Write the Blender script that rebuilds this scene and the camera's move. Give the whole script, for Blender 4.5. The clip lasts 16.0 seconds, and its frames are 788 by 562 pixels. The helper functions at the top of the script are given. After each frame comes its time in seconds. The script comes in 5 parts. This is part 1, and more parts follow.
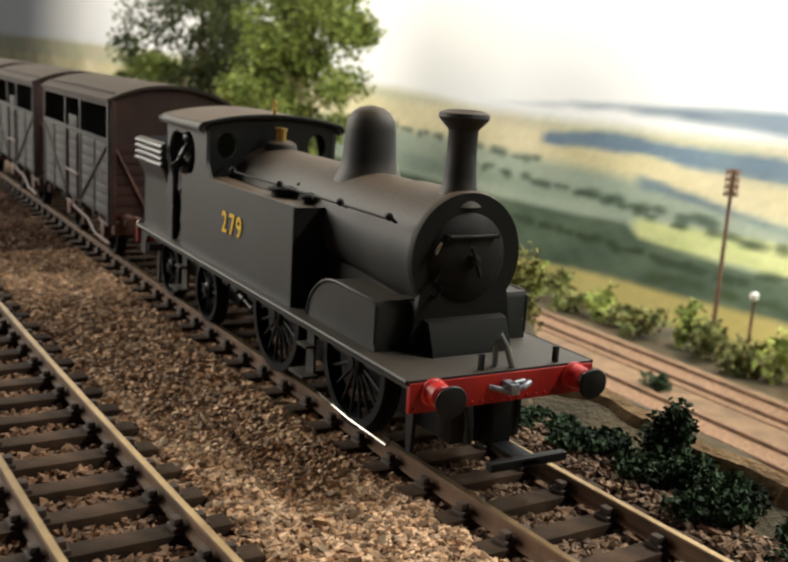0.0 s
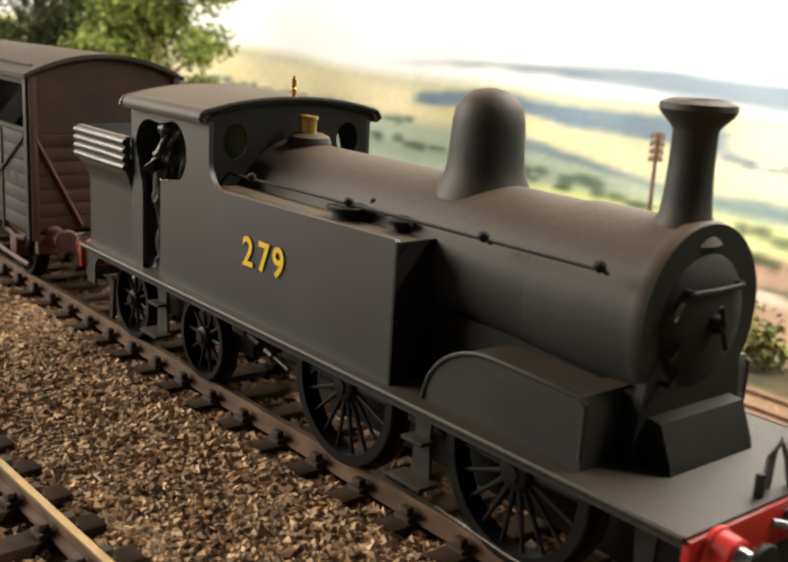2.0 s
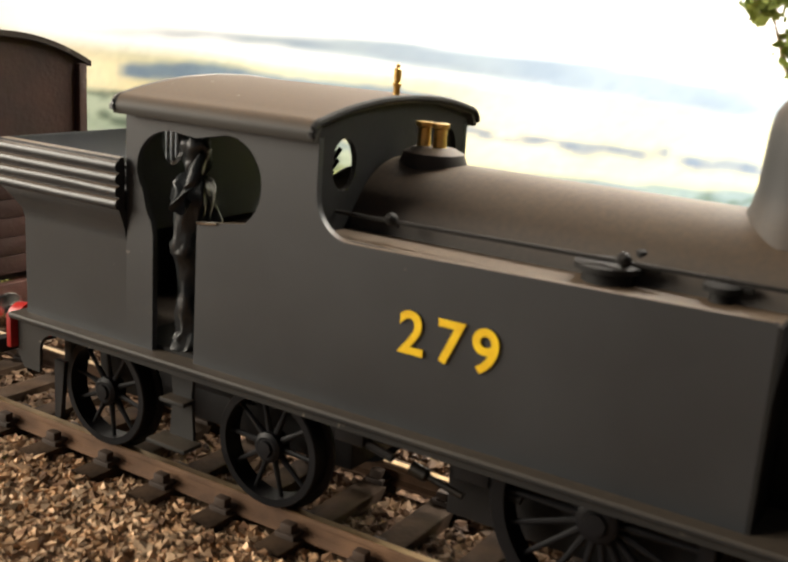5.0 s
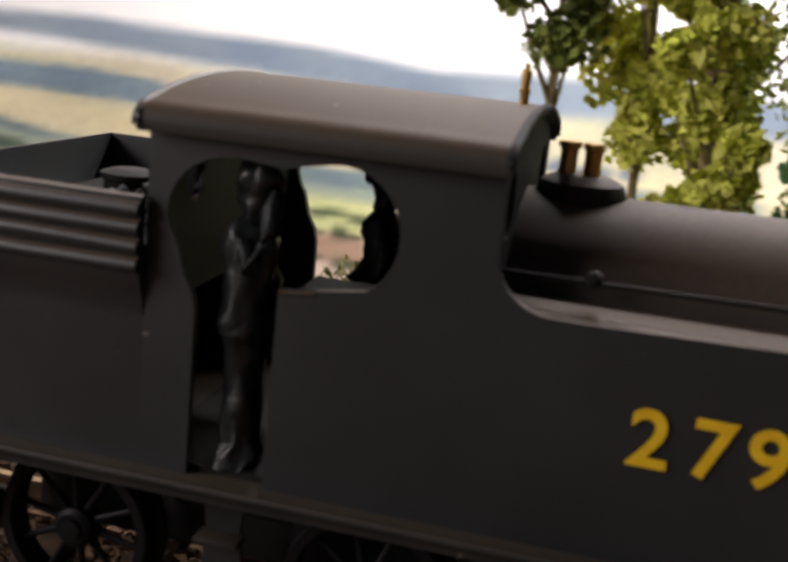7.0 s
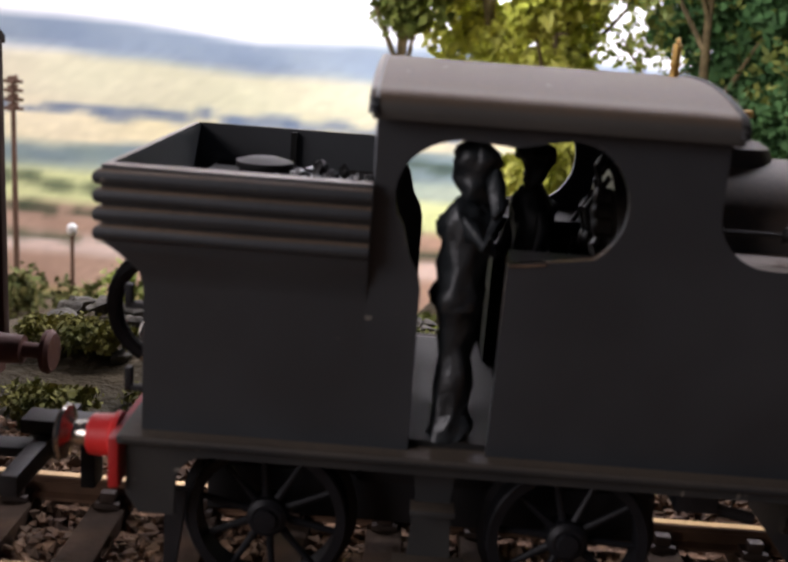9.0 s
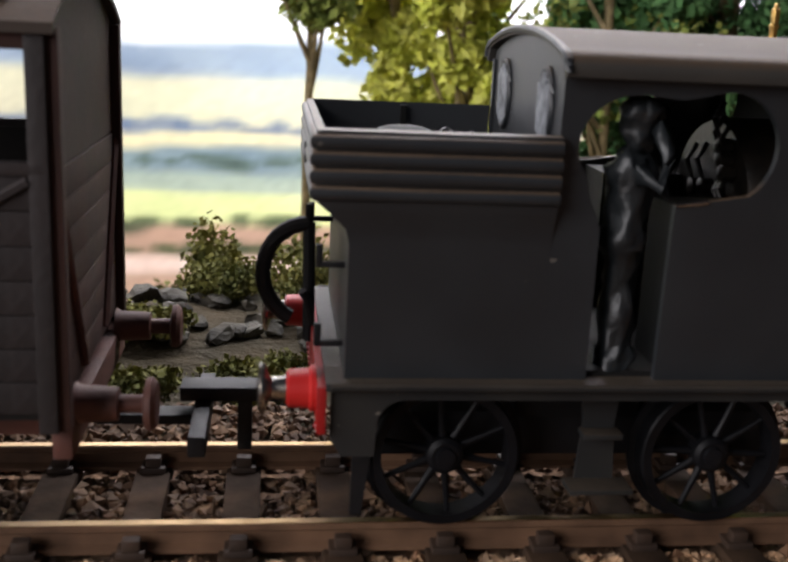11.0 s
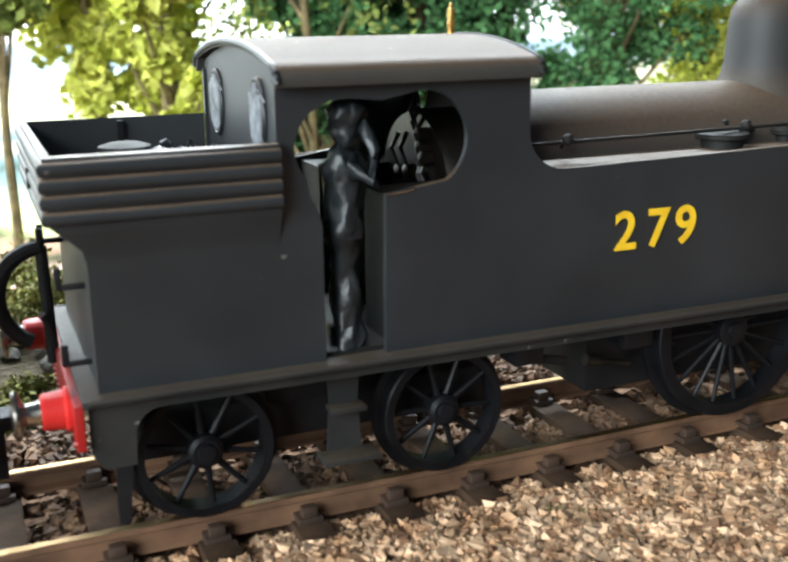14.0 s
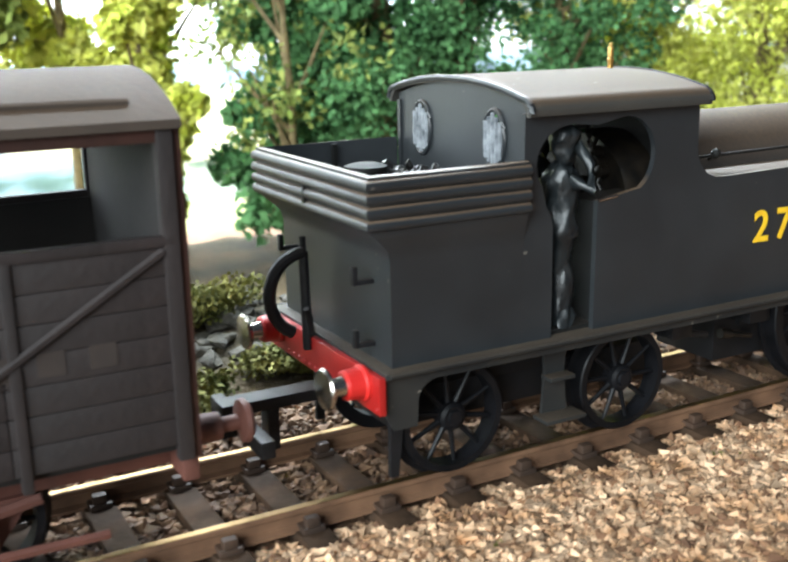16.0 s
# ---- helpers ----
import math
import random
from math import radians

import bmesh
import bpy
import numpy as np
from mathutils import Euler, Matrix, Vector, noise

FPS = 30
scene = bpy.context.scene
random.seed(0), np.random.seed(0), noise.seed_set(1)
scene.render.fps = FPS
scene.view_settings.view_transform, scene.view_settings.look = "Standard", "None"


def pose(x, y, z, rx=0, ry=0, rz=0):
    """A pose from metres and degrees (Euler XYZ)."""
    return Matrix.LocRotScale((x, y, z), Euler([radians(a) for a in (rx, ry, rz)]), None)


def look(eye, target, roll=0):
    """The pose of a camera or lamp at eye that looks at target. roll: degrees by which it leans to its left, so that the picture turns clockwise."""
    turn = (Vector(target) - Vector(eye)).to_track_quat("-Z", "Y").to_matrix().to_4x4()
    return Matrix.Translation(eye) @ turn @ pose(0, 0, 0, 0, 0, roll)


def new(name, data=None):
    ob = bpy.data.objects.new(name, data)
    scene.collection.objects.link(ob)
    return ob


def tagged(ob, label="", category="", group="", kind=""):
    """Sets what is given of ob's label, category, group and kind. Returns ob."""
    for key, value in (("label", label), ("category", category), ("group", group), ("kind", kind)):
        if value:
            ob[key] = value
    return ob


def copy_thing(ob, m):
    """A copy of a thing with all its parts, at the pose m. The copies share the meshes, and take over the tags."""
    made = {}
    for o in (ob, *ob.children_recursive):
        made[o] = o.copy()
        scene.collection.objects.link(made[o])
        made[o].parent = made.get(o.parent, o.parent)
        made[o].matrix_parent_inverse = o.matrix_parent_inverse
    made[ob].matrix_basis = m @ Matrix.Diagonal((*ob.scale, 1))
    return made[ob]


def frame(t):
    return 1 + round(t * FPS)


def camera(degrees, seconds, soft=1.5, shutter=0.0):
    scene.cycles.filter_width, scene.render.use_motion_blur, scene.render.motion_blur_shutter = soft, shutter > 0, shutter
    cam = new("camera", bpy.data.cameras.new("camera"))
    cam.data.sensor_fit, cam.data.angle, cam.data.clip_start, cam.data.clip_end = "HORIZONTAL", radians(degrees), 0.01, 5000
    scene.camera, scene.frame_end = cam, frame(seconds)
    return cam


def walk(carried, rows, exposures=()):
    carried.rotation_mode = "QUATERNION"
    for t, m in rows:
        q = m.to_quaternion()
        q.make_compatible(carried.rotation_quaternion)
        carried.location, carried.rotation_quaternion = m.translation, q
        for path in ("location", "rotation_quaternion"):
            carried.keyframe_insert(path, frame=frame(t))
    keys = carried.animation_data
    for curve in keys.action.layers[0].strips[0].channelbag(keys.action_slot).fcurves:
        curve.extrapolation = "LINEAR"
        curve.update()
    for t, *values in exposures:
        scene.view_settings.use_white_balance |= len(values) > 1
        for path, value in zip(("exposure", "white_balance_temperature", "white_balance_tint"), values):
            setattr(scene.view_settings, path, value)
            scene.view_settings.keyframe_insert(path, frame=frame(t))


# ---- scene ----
cam = camera(42.27, 16.0, soft=2.2, shutter=0.35)
# close focus through an aperture under a millimetre wide
cam.data.dof.use_dof, cam.data.dof.focus_distance = True, 0.136
cam.data.dof.aperture_fstop = cam.data.lens / 0.7
PATH = [
    (0, (0.23931, -0.08277, 0.05684), (0.15495, -0.03334, 0.03588), 3.54),
    (0.5, (0.22811, -0.08031, 0.05759), (0.14614, -0.02724, 0.03604), 3.38),
    (1, (0.20730, -0.08257, 0.05618), (0.12766, -0.02591, 0.03500), 4.29),
    (1.5, (0.18772, -0.08343, 0.05630), (0.11056, -0.02354, 0.03489), 4.71),
    (2, (0.17244, -0.08449, 0.05555), (0.09767, -0.02259, 0.03152), 3.32),
    (2.5, (0.15685, -0.08964, 0.05419), (0.08601, -0.02323, 0.03026), 3.75),
    (3, (0.14492, -0.08890, 0.05267), (0.07847, -0.01805, 0.02892), 3.96),
    (3.5, (0.12995, -0.09329, 0.05250), (0.06769, -0.01876, 0.02866), 4.15),
    (4, (0.12177, -0.09799, 0.05617), (0.06413, -0.02039, 0.03055), 3.71),
    (6.5, (0.05972, -0.07474, 0.04581), (0.02615, 0.01674, 0.02333), 5.22),
    (7, (0.05149, -0.07923, 0.04956), (0.03021, 0.01548, 0.02551), 5.83),
    (7.5, (0.04817, -0.08071, 0.05222), (0.03707, 0.01480, 0.02477), 6.21),
    (8, (0.03462, -0.08499, 0.04639), (0.02377, 0.01112, 0.02100), 4.71),
    (8.5, (0.02632, -0.08703, 0.04495), (0.02149, 0.00962, 0.01976), 4.74),
    (9, (0.02113, -0.08679, 0.04811), (0.01977, 0.00997, 0.02288), 4.23),
    (9.5, (0.01846, -0.08948, 0.04904), (0.02190, 0.00697, 0.02287), 3.69),
    (10, (0.00898, -0.09196, 0.04452), (0.01549, 0.00461, 0.01938), 4.01),
    (12.5, (-0.00869, -0.09440, 0.04599), (0.01652, -0.00106, 0.02045), 0.67),
    (13, (-0.00268, -0.09290, 0.04790), (0.02763, -0.00220, 0.01866), 1.33),
    (13.5, (-0.00337, -0.09583, 0.04787), (0.02809, -0.00466, 0.02147), -0.21),
    (14, (-0.00672, -0.09956, 0.04746), (0.03028, -0.01033, 0.02159), -0.71),
    (14.5, (-0.00934, -0.09796, 0.05408), (0.03034, -0.01048, 0.02627), -0.18),
    (15, (-0.02182, -0.09853, 0.05372), (0.01979, -0.01149, 0.02739), -0.26),
    (15.5, (-0.03523, -0.10069, 0.05348), (0.00904, -0.01475, 0.02791), -0.47),
    (16, (-0.04681, -0.10368, 0.05140), (-0.00102, -0.01834, 0.02651), -1.13),
]
EXPOSURES = [
    (0.0, -0.75, 6400, 6), (1.5, -0.55, 6600, 7), (3.0, -0.08, 7000, 8), (4.2, -0.1, 7000, 9),
    (6.5, -0.9, 6400, 12), (7.0, -1.5, 6300, 19), (8.0, -1.25, 6200, 22), (9.0, -1.25, 5900, 22), (9.5, -1.3, 5800, 22), (10.2, -1.3, 5900, 20),
    (12.5, -0.6, 5700, 9), (13.0, -0.65, 5600, 7), (13.5, -0.05, 5400, 4), (14.0, 0.15, 5400, 2), (14.5, 0.15, 5400, 0), (16.0, 0.3, 5350, 1),
]
walk(cam, [(t, look(eye, target, roll)) for t, eye, target, roll in PATH], EXPOSURES)

# ---- light ----
world = bpy.data.worlds.new("room")
world.use_nodes = True
scene.world = world
world.node_tree.nodes["Background"].inputs[0].default_value = (0.80, 0.86, 1.0, 1)
world.node_tree.nodes["Background"].inputs[1].default_value = 0.07


def area_lamp(name, eye, target, size, watts, color):
    data = bpy.data.lights.new(name, "AREA")
    data.shape, data.size, data.size_y, data.energy, data.color = "RECTANGLE", size[0], size[1], watts, color
    ob = new(name, data)
    ob.matrix_world = look(eye, target)
    return ob


area_lamp("room_lamp", (-2.20, -1.42, 0.98), (0.05, -0.03, 0.0), (2.1, 1.5), 165.0, (1.0, 0.93, 0.83))
# two unseen strip lamps over the back of the layout; the nearer one, close above the wood, is added to brighten
# backdrop and trees
area_lamp("layout_lamp", (-1.65, 0.36, 0.80), (-1.65, 0.56, 0.0), (2.6, 0.18), 15.5, (1.0, 0.95, 0.86))
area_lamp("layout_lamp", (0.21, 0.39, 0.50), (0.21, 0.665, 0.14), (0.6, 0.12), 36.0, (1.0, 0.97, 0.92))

# ---- materials ----


def rgb(hexa):
    out = []
    for k in (0, 2, 4):
        c = int(hexa[k:k + 2], 16) / 255
        out.append(c / 12.92 if c <= 0.04045 else ((c + 0.055) / 1.055) ** 2.4)
    return (*out, 1)


def material(name, a, b, scale=400, rough=0.6, metal=0.0, bump=0.2, size=0.0002, fine=2500, dust=None, amount=0.0, island=0.0, rand=0.0, spec=0.5, span=(0.35, 0.65), low=0.25, chips=None):
    """Two colours mixed by noise, a second finer grain, bump, and dust on upward faces (a settled layer)."""
    m = bpy.data.materials.new(name)
    m.use_nodes = True
    nt = m.node_tree
    bsdf = nt.nodes["Principled BSDF"]
    link = nt.links.new
    co = nt.nodes.new("ShaderNodeTexCoord")
    n1 = nt.nodes.new("ShaderNodeTexNoise")
    n1.inputs["Scale"].default_value, n1.inputs["Detail"].default_value = scale, 5
    n2 = nt.nodes.new("ShaderNodeTexNoise")
    n2.inputs["Scale"].default_value, n2.inputs["Detail"].default_value = fine, 3
    link(co.outputs["Object"], n1.inputs["Vector"])
    link(co.outputs["Object"], n2.inputs["Vector"])
    ramp = nt.nodes.new("ShaderNodeMapRange")
    ramp.inputs["From Min"].default_value, ramp.inputs["From Max"].default_value = span
    link(n1.outputs["Fac"], ramp.inputs["Value"])
    mix = nt.nodes.new("ShaderNodeMix")
    mix.data_type = "RGBA"
    mix.inputs["A"].default_value, mix.inputs["B"].default_value = a, b
    link(ramp.outputs["Result"], mix.inputs["Factor"])
    out = mix.outputs["Result"]
    if island or rand:
        src = nt.nodes.new("ShaderNodeNewGeometry").outputs["Random Per Island"] if island else nt.nodes.new("ShaderNodeObjectInfo").outputs["Random"]
        hsv = nt.nodes.new("ShaderNodeHueSaturation")
        mr = nt.nodes.new("ShaderNodeMapRange")
        w = island or rand
        mr.inputs["To Min"].default_value, mr.inputs["To Max"].default_value = 1 - w, 1 + w
        link(src, mr.inputs["Value"])
        link(mr.outputs["Result"], hsv.inputs["Value"])
        link(out, hsv.inputs["Color"])
        out = hsv.outputs["Color"]
    if dust:
        geo = nt.nodes.new("ShaderNodeNewGeometry")
        sep = nt.nodes.new("ShaderNodeSeparateXYZ")
        link(geo.outputs["Normal"], sep.inputs[0])
        up = nt.nodes.new("ShaderNodeMapRange")
        up.inputs["From Min"].default_value, up.inputs["From Max"].default_value = low, 1.0
        up.inputs["To Max"].default_value = amount
        link(sep.outputs["Z"], up.inputs["Value"])
        mul = nt.nodes.new("ShaderNodeMath")
        mul.operation = "MULTIPLY"
        add = nt.nodes.new("ShaderNodeMath")
        add.operation = "ADD"
        add.inputs[1].default_value = 0.45
        link(n2.outputs["Fac"], add.inputs[0])
        link(add.outputs[0], mul.inputs[0])
        link(up.outputs["Result"], mul.inputs[1])
        mx = nt.nodes.new("ShaderNodeMix")
        mx.data_type = "RGBA"
        mx.inputs["B"].default_value = dust
        link(mul.outputs[0], mx.inputs["Factor"])
        link(out, mx.inputs["A"])
        out = mx.outputs["Result"]
    if chips:
        n3 = nt.nodes.new("ShaderNodeTexNoise")
        n3.inputs["Scale"].default_value, n3.inputs["Detail"].default_value = 900, 1
        link(co.outputs["Object"], n3.inputs["Vector"])
        cut = nt.nodes.new("ShaderNodeMapRange")
        cut.inputs["From Min"].default_value, cut.inputs["From Max"].default_value = 0.77, 0.81
        link(n3.outputs["Fac"], cut.inputs["Value"])
        cm = nt.nodes.new("ShaderNodeMix")
        cm.data_type = "RGBA"
        cm.inputs["B"].default_value = chips
        link(cut.outputs["Result"], cm.inputs["Factor"])
        link(out, cm.inputs["A"])
        out = cm.outputs["Result"]
    link(out, bsdf.inputs["Base Color"])
    bsdf.inputs["Roughness"].default_value, bsdf.inputs["Metallic"].default_value = rough, metal
    bsdf.inputs["Specular IOR Level"].default_value = spec
    if bump:
        bp = nt.nodes.new("ShaderNodeBump")
        bp.inputs["Strength"].default_value, bp.inputs["Distance"].default_value = bump, size
        link(n2.outputs["Fac"], bp.inputs["Height"])
        link(bp.outputs["Normal"], bsdf.inputs["Normal"])
    return m


GREY = material("weathered_grey_paint", rgb("1b1e21"), rgb("26292c"), 70, 0.46, 0, 0.10, 0.0001, 1800, rgb("75604a"), 0.7, spec=0.7, low=0.5, chips=rgb("57534d"))
BOILER = material("dusty_boiler_paint", rgb("262729"), rgb("323231"), 80, 0.6, 0, 0.12, 0.0001, 1800, rgb("64503b"), 0.75, spec=0.4, low=0.1)
PLATE = material("dark_footplate_paint", rgb("202122"), rgb("2b2a28"), 110, 0.55, 0, 0.12, 0.0001, 1800, rgb("6a5a48"), 0.3, spec=0.35, chips=rgb("6a645b"))
ROOFGREY = material("dusty_roof_paint", rgb("383633"), rgb("45413b"), 60, 0.6, 0, 0.12, 0.0001, 2200, rgb("5d4832"), 0.85, spec=0.3, chips=rgb("857a6c"))
# black paint, darkened further to hold the shade of forward-facing plates
DARK = material("black_paint_with_shade", rgb("121211"), rgb("1a1918"), 150, 0.65, 0, 0.2, 0.0001, 1500, rgb("4a3e32"), 0.15, spec=0.25)
BLACK = material("black_chassis", rgb("0e0e0f"), rgb("19181a"), 200, 0.55, 0, 0.15, 0.0001, 1500, rgb("4a3c30"), 0.2, spec=0.3)
WHEEL = material("oily_black_wheel", rgb("0a0a0c"), rgb("121215"), 200, 0.5, 0.0, 0.1, 0.0001, 1500, spec=0.22)
RED = material("red_buffer_beam_paint", rgb("8e1512"), rgb("a81c19"), 200, 0.45, 0, 0.1, 0.0001, 1500)
REDBRIGHT = material("bright_red_paint", rgb("b8201c"), rgb("c42a24"), 200, 0.42, 0, 0.05, 0.0001, 1500)
STEEL = material("bright_steel", rgb("b9b2a8"), rgb("8d877f"), 300, 0.25, 1.0, 0.05, 0.0001, 1500)
RAILTOP = material("polished_rail_head", rgb("b0946a"), rgb("8a704c"), 120, 0.36, 1.0, 0.05, 0.0001, 1500)
RAILSIDE = material("rusty_rail_side", rgb("74563e"), rgb("4e3725"), 150, 0.75, 0, 0.2, 0.0001, 1500)
BRASS = material("brass", rgb("e6c884"), rgb("c9a054"), 300, 0.36, 1.0, 0.05, 0.0001, 1500)
YELLOW = material("yellow_transfer", rgb("f0c81c"), rgb("dcae12"), 500, 0.5, 0, 0.05, 0.0001, 1500)
COPPER = material("dark_backhead_fittings", rgb("12100e"), rgb("262019"), 400, 0.4, 0.4, 0.2, 0.0002, 1500)
COAL = material("glossy_coal", rgb("0c0b0b"), rgb("1d1a17"), 400, 0.3, 0, 0.5, 0.0003, 1500)
CREWCLOTH = material("painted_figure_overalls", rgb("101214"), rgb("25292b"), 260, 0.4, 0, 0.5, 0.0003, 900)
CREWDARK = material("painted_figure_dark", rgb("141414"), rgb("262422"), 260, 0.5, 0, 0.4, 0.0003, 900)
SCUFF = material("scraped_white_metal", rgb("a2a6ab"), rgb("54585e"), 700, 0.4, 0.2, 0.3, 0.0002, 1500, span=(0.3, 0.7))
LAMPGREY = material("grey_lamp_iron", rgb("5c5d5c"), rgb("6f706e"), 300, 0.5, 0, 0.1, 0.0001, 1500)
VANBROWN = material("brown_van_planks", rgb("2f1912"), rgb("40231a"), 160, 0.7, 0, 0.35, 0.0002, 1200, rand=0.14)
VANGREY = material("dirty_grey_van_planks", rgb("201a19"), rgb("2b2322"), 160, 0.7, 0, 0.35, 0.0002, 1200, rand=0.12)
VANSHADE = material("shaded_van_inside", rgb("100d0b"), rgb("18130f"), 160, 0.8, 0, 0.2, 0.0002, 1200)
VANIRON = material("rusty_van_ironwork", rgb("4c2f27"), rgb("633c31"), 200, 0.65, 0, 0.3, 0.0002, 1200)
VANROOF = material("dusty_van_roof", rgb("38312b"), rgb("443b34"), 120, 0.75, 0, 0.25, 0.0002, 1200, rgb("594736"), 0.6, spec=0.25)
FADED = material("faded_lettering", rgb("342b26"), rgb("2c2420"), 300, 0.8, 0, 0.0)
SLEEPER = material("creosoted_sleeper", rgb("35291f"), rgb("4e3c2d"), 220, 0.85, 0, 0.4, 0.0002, 1200, rand=0.25, spec=0.15)
CHAIR = material("rusty_rail_chair", rgb("271d17"), rgb("3c2b1e"), 220, 0.7, 0, 0.3, 0.0002, 1200, rand=0.2)
STONE = material("mixed_granite_ballast", rgb("9e7853"), rgb("d0b08e"), 300, 0.8, 0, 0.3, 0.0002, 2200, island=0.65)
STONEGREY = material("far_side_ballast", rgb("543b28"), rgb("84694f"), 300, 0.8, 0, 0.3, 0.0002, 2200, island=0.5)
STAINED = material("rust_stained_ballast", rgb("6e4f39"), rgb("8a684a"), 300, 0.85, 0, 0.3, 0.0002, 2200, island=0.45)
BED = material("ballast_bed", rgb("5a4230"), rgb("8a6a4e"), 500, 0.95, 0, 1.0, 0.0006, 1400)
EARTH = material("scenic_ground", rgb("2e2916"), rgb("54452c"), 45, 0.95, 0, 1.0, 0.0012, 600)
LOWBALLAST = material("pale_lower_ballast", rgb("5c4833"), rgb("785e44"), 90, 0.95, 0, 0.6, 0.0008, 700)
LIP = material("tan_plaster_edge", rgb("a08158"), rgb("7c5f3e"), 120, 0.9, 0, 0.8, 0.0008, 700)
ROCK = material("grey_plaster_rock", rgb("625c50"), rgb("3f3b34"), 120, 0.85, 0, 0.9, 0.0008, 600)
BUSH = material("dark_green_foam_bush", rgb("18290f"), rgb("2f4620"), 140, 0.85, 0, 0.5, 0.0005, 700, island=0.35)
MOSS = material("moss_green_scatter", rgb("565a22"), rgb("837d3c"), 160, 0.9, 0, 0.5, 0.0005, 700, island=0.35)
HEDGE = material("olive_hedge_scatter", rgb("4f5a2a"), rgb("6f6a38"), 100, 0.9, 0, 0.5, 0.0005, 700, island=0.35)
LEAFDARK = material("dark_green_leaves", rgb("386032"), rgb("669056"), 60, 0.8, 0, 0.2, 0.0004, 700, island=0.3)
LEAFFAR = material("far_dull_leaves", rgb("3a4720"), rgb("58602e"), 60, 0.8, 0, 0.2, 0.0004, 700, island=0.4)
LEAFYELLOW = material("yellow_green_leaves", rgb("b4bc38"), rgb("dede70"), 60, 0.8, 0, 0.2, 0.0004, 700, island=0.25)
LEAFOLIVE = material("olive_leaves", rgb("66782e"), rgb("939a4c"), 60, 0.8, 0, 0.2, 0.0004, 700, island=0.4)
BARK = material("pale_bark", rgb("8a7a54"), rgb("64583c"), 200, 0.9, 0, 0.6, 0.0005, 800)
POLE = material("brown_pole_wood", rgb("5a4030"), rgb("6e5240"), 200, 0.8, 0, 0.3, 0.0003, 900)
WHITE = material("white_porcelain", rgb("d8d6d0"), rgb("c4c2bc"), 300, 0.4, 0, 0.0)

# ---- mesh helpers: all sizes in millimetres ----
MM = 0.001


def mesh_of(name, bm, mat, smooth=35):
    bmesh.ops.recalc_face_normals(bm, faces=bm.faces)
    bm.transform(Matrix.Scale(MM, 4))
    me = bpy.data.meshes.new(name)
    bm.to_mesh(me)
    bm.free()
    me.materials.append(mat)
    if smooth:
        me.shade_smooth()
        me.set_sharp_from_angle(angle=radians(smooth))
    return me


def part(name, bm, mat, parent=None, label="", smooth=35):
    ob = new(name, mesh_of(name, bm, mat, smooth))
    if parent:
        ob.parent = parent
    return tagged(ob, label)


def part_mesh(name, me, parent, loc=(0, 0, 0), rot=(0, 0, 0)):
    ob = new(name, me)
    ob.parent = parent
    ob.matrix_basis = pose(loc[0] * MM, loc[1] * MM, loc[2] * MM, *rot)
    return ob


def thing(name, label, category, x=0, y=0, z=0, rz=0, group="", kind=""):
    ob = new(name)
    ob.empty_display_size = 0.01
    ob.matrix_basis = pose(x * MM, y * MM, z * MM, 0, 0, rz)
    return tagged(ob, label, category, group, kind)


def box(bm, x0, x1, y0, y1, z0, z1, bevel=0.0, turn=None):
    r = bmesh.ops.create_cube(bm, size=1)
    vs = r["verts"]
    bmesh.ops.transform(bm, verts=vs, matrix=Matrix.Translation(((x0 + x1) / 2, (y0 + y1) / 2, (z0 + z1) / 2)) @ Matrix.Diagonal((x1 - x0, y1 - y0, z1 - z0, 1)))
    if bevel:
        es = list({e for v in vs for e in v.link_edges})
        r2 = bmesh.ops.bevel(bm, geom=es, offset=bevel, segments=2, affect="EDGES", profile=0.6)
        vs = list({v for f in r2["faces"] for v in f.verts} | {v for v in vs if v.is_valid})
    if turn is not None:
        bmesh.ops.transform(bm, verts=vs, matrix=turn)
    return vs


def lathe(bm, profile, seg=32, at=(0, 0, 0), axis="Z", turn=None, squash=(1, 1)):
    """Turns (radius, height) pairs about an axis; ends are closed."""
    rings, made = [], []
    for r, h in profile:
        ring = []
        for k in range(seg):
            a = 2 * math.pi * k / seg
            ring.append(bm.verts.new((r * math.cos(a) * squash[0], r * math.sin(a) * squash[1], h)))
        rings.append(ring)
        made += ring
    for p, q in zip(rings, rings[1:]):
        for k in range(seg):
            bm.faces.new((p[k], p[(k + 1) % seg], q[(k + 1) % seg], q[k]))
    bm.faces.new(rings[0][::-1])
    bm.faces.new(rings[-1])
    m = {"Z": Matrix(), "X": Matrix.Rotation(radians(90), 4, "Y"), "Y": Matrix.Rotation(radians(-90), 4, "X")}[axis]
    m = Matrix.Translation(at) @ (turn or Matrix()) @ m
    bmesh.ops.transform(bm, verts=made, matrix=m)
    return made


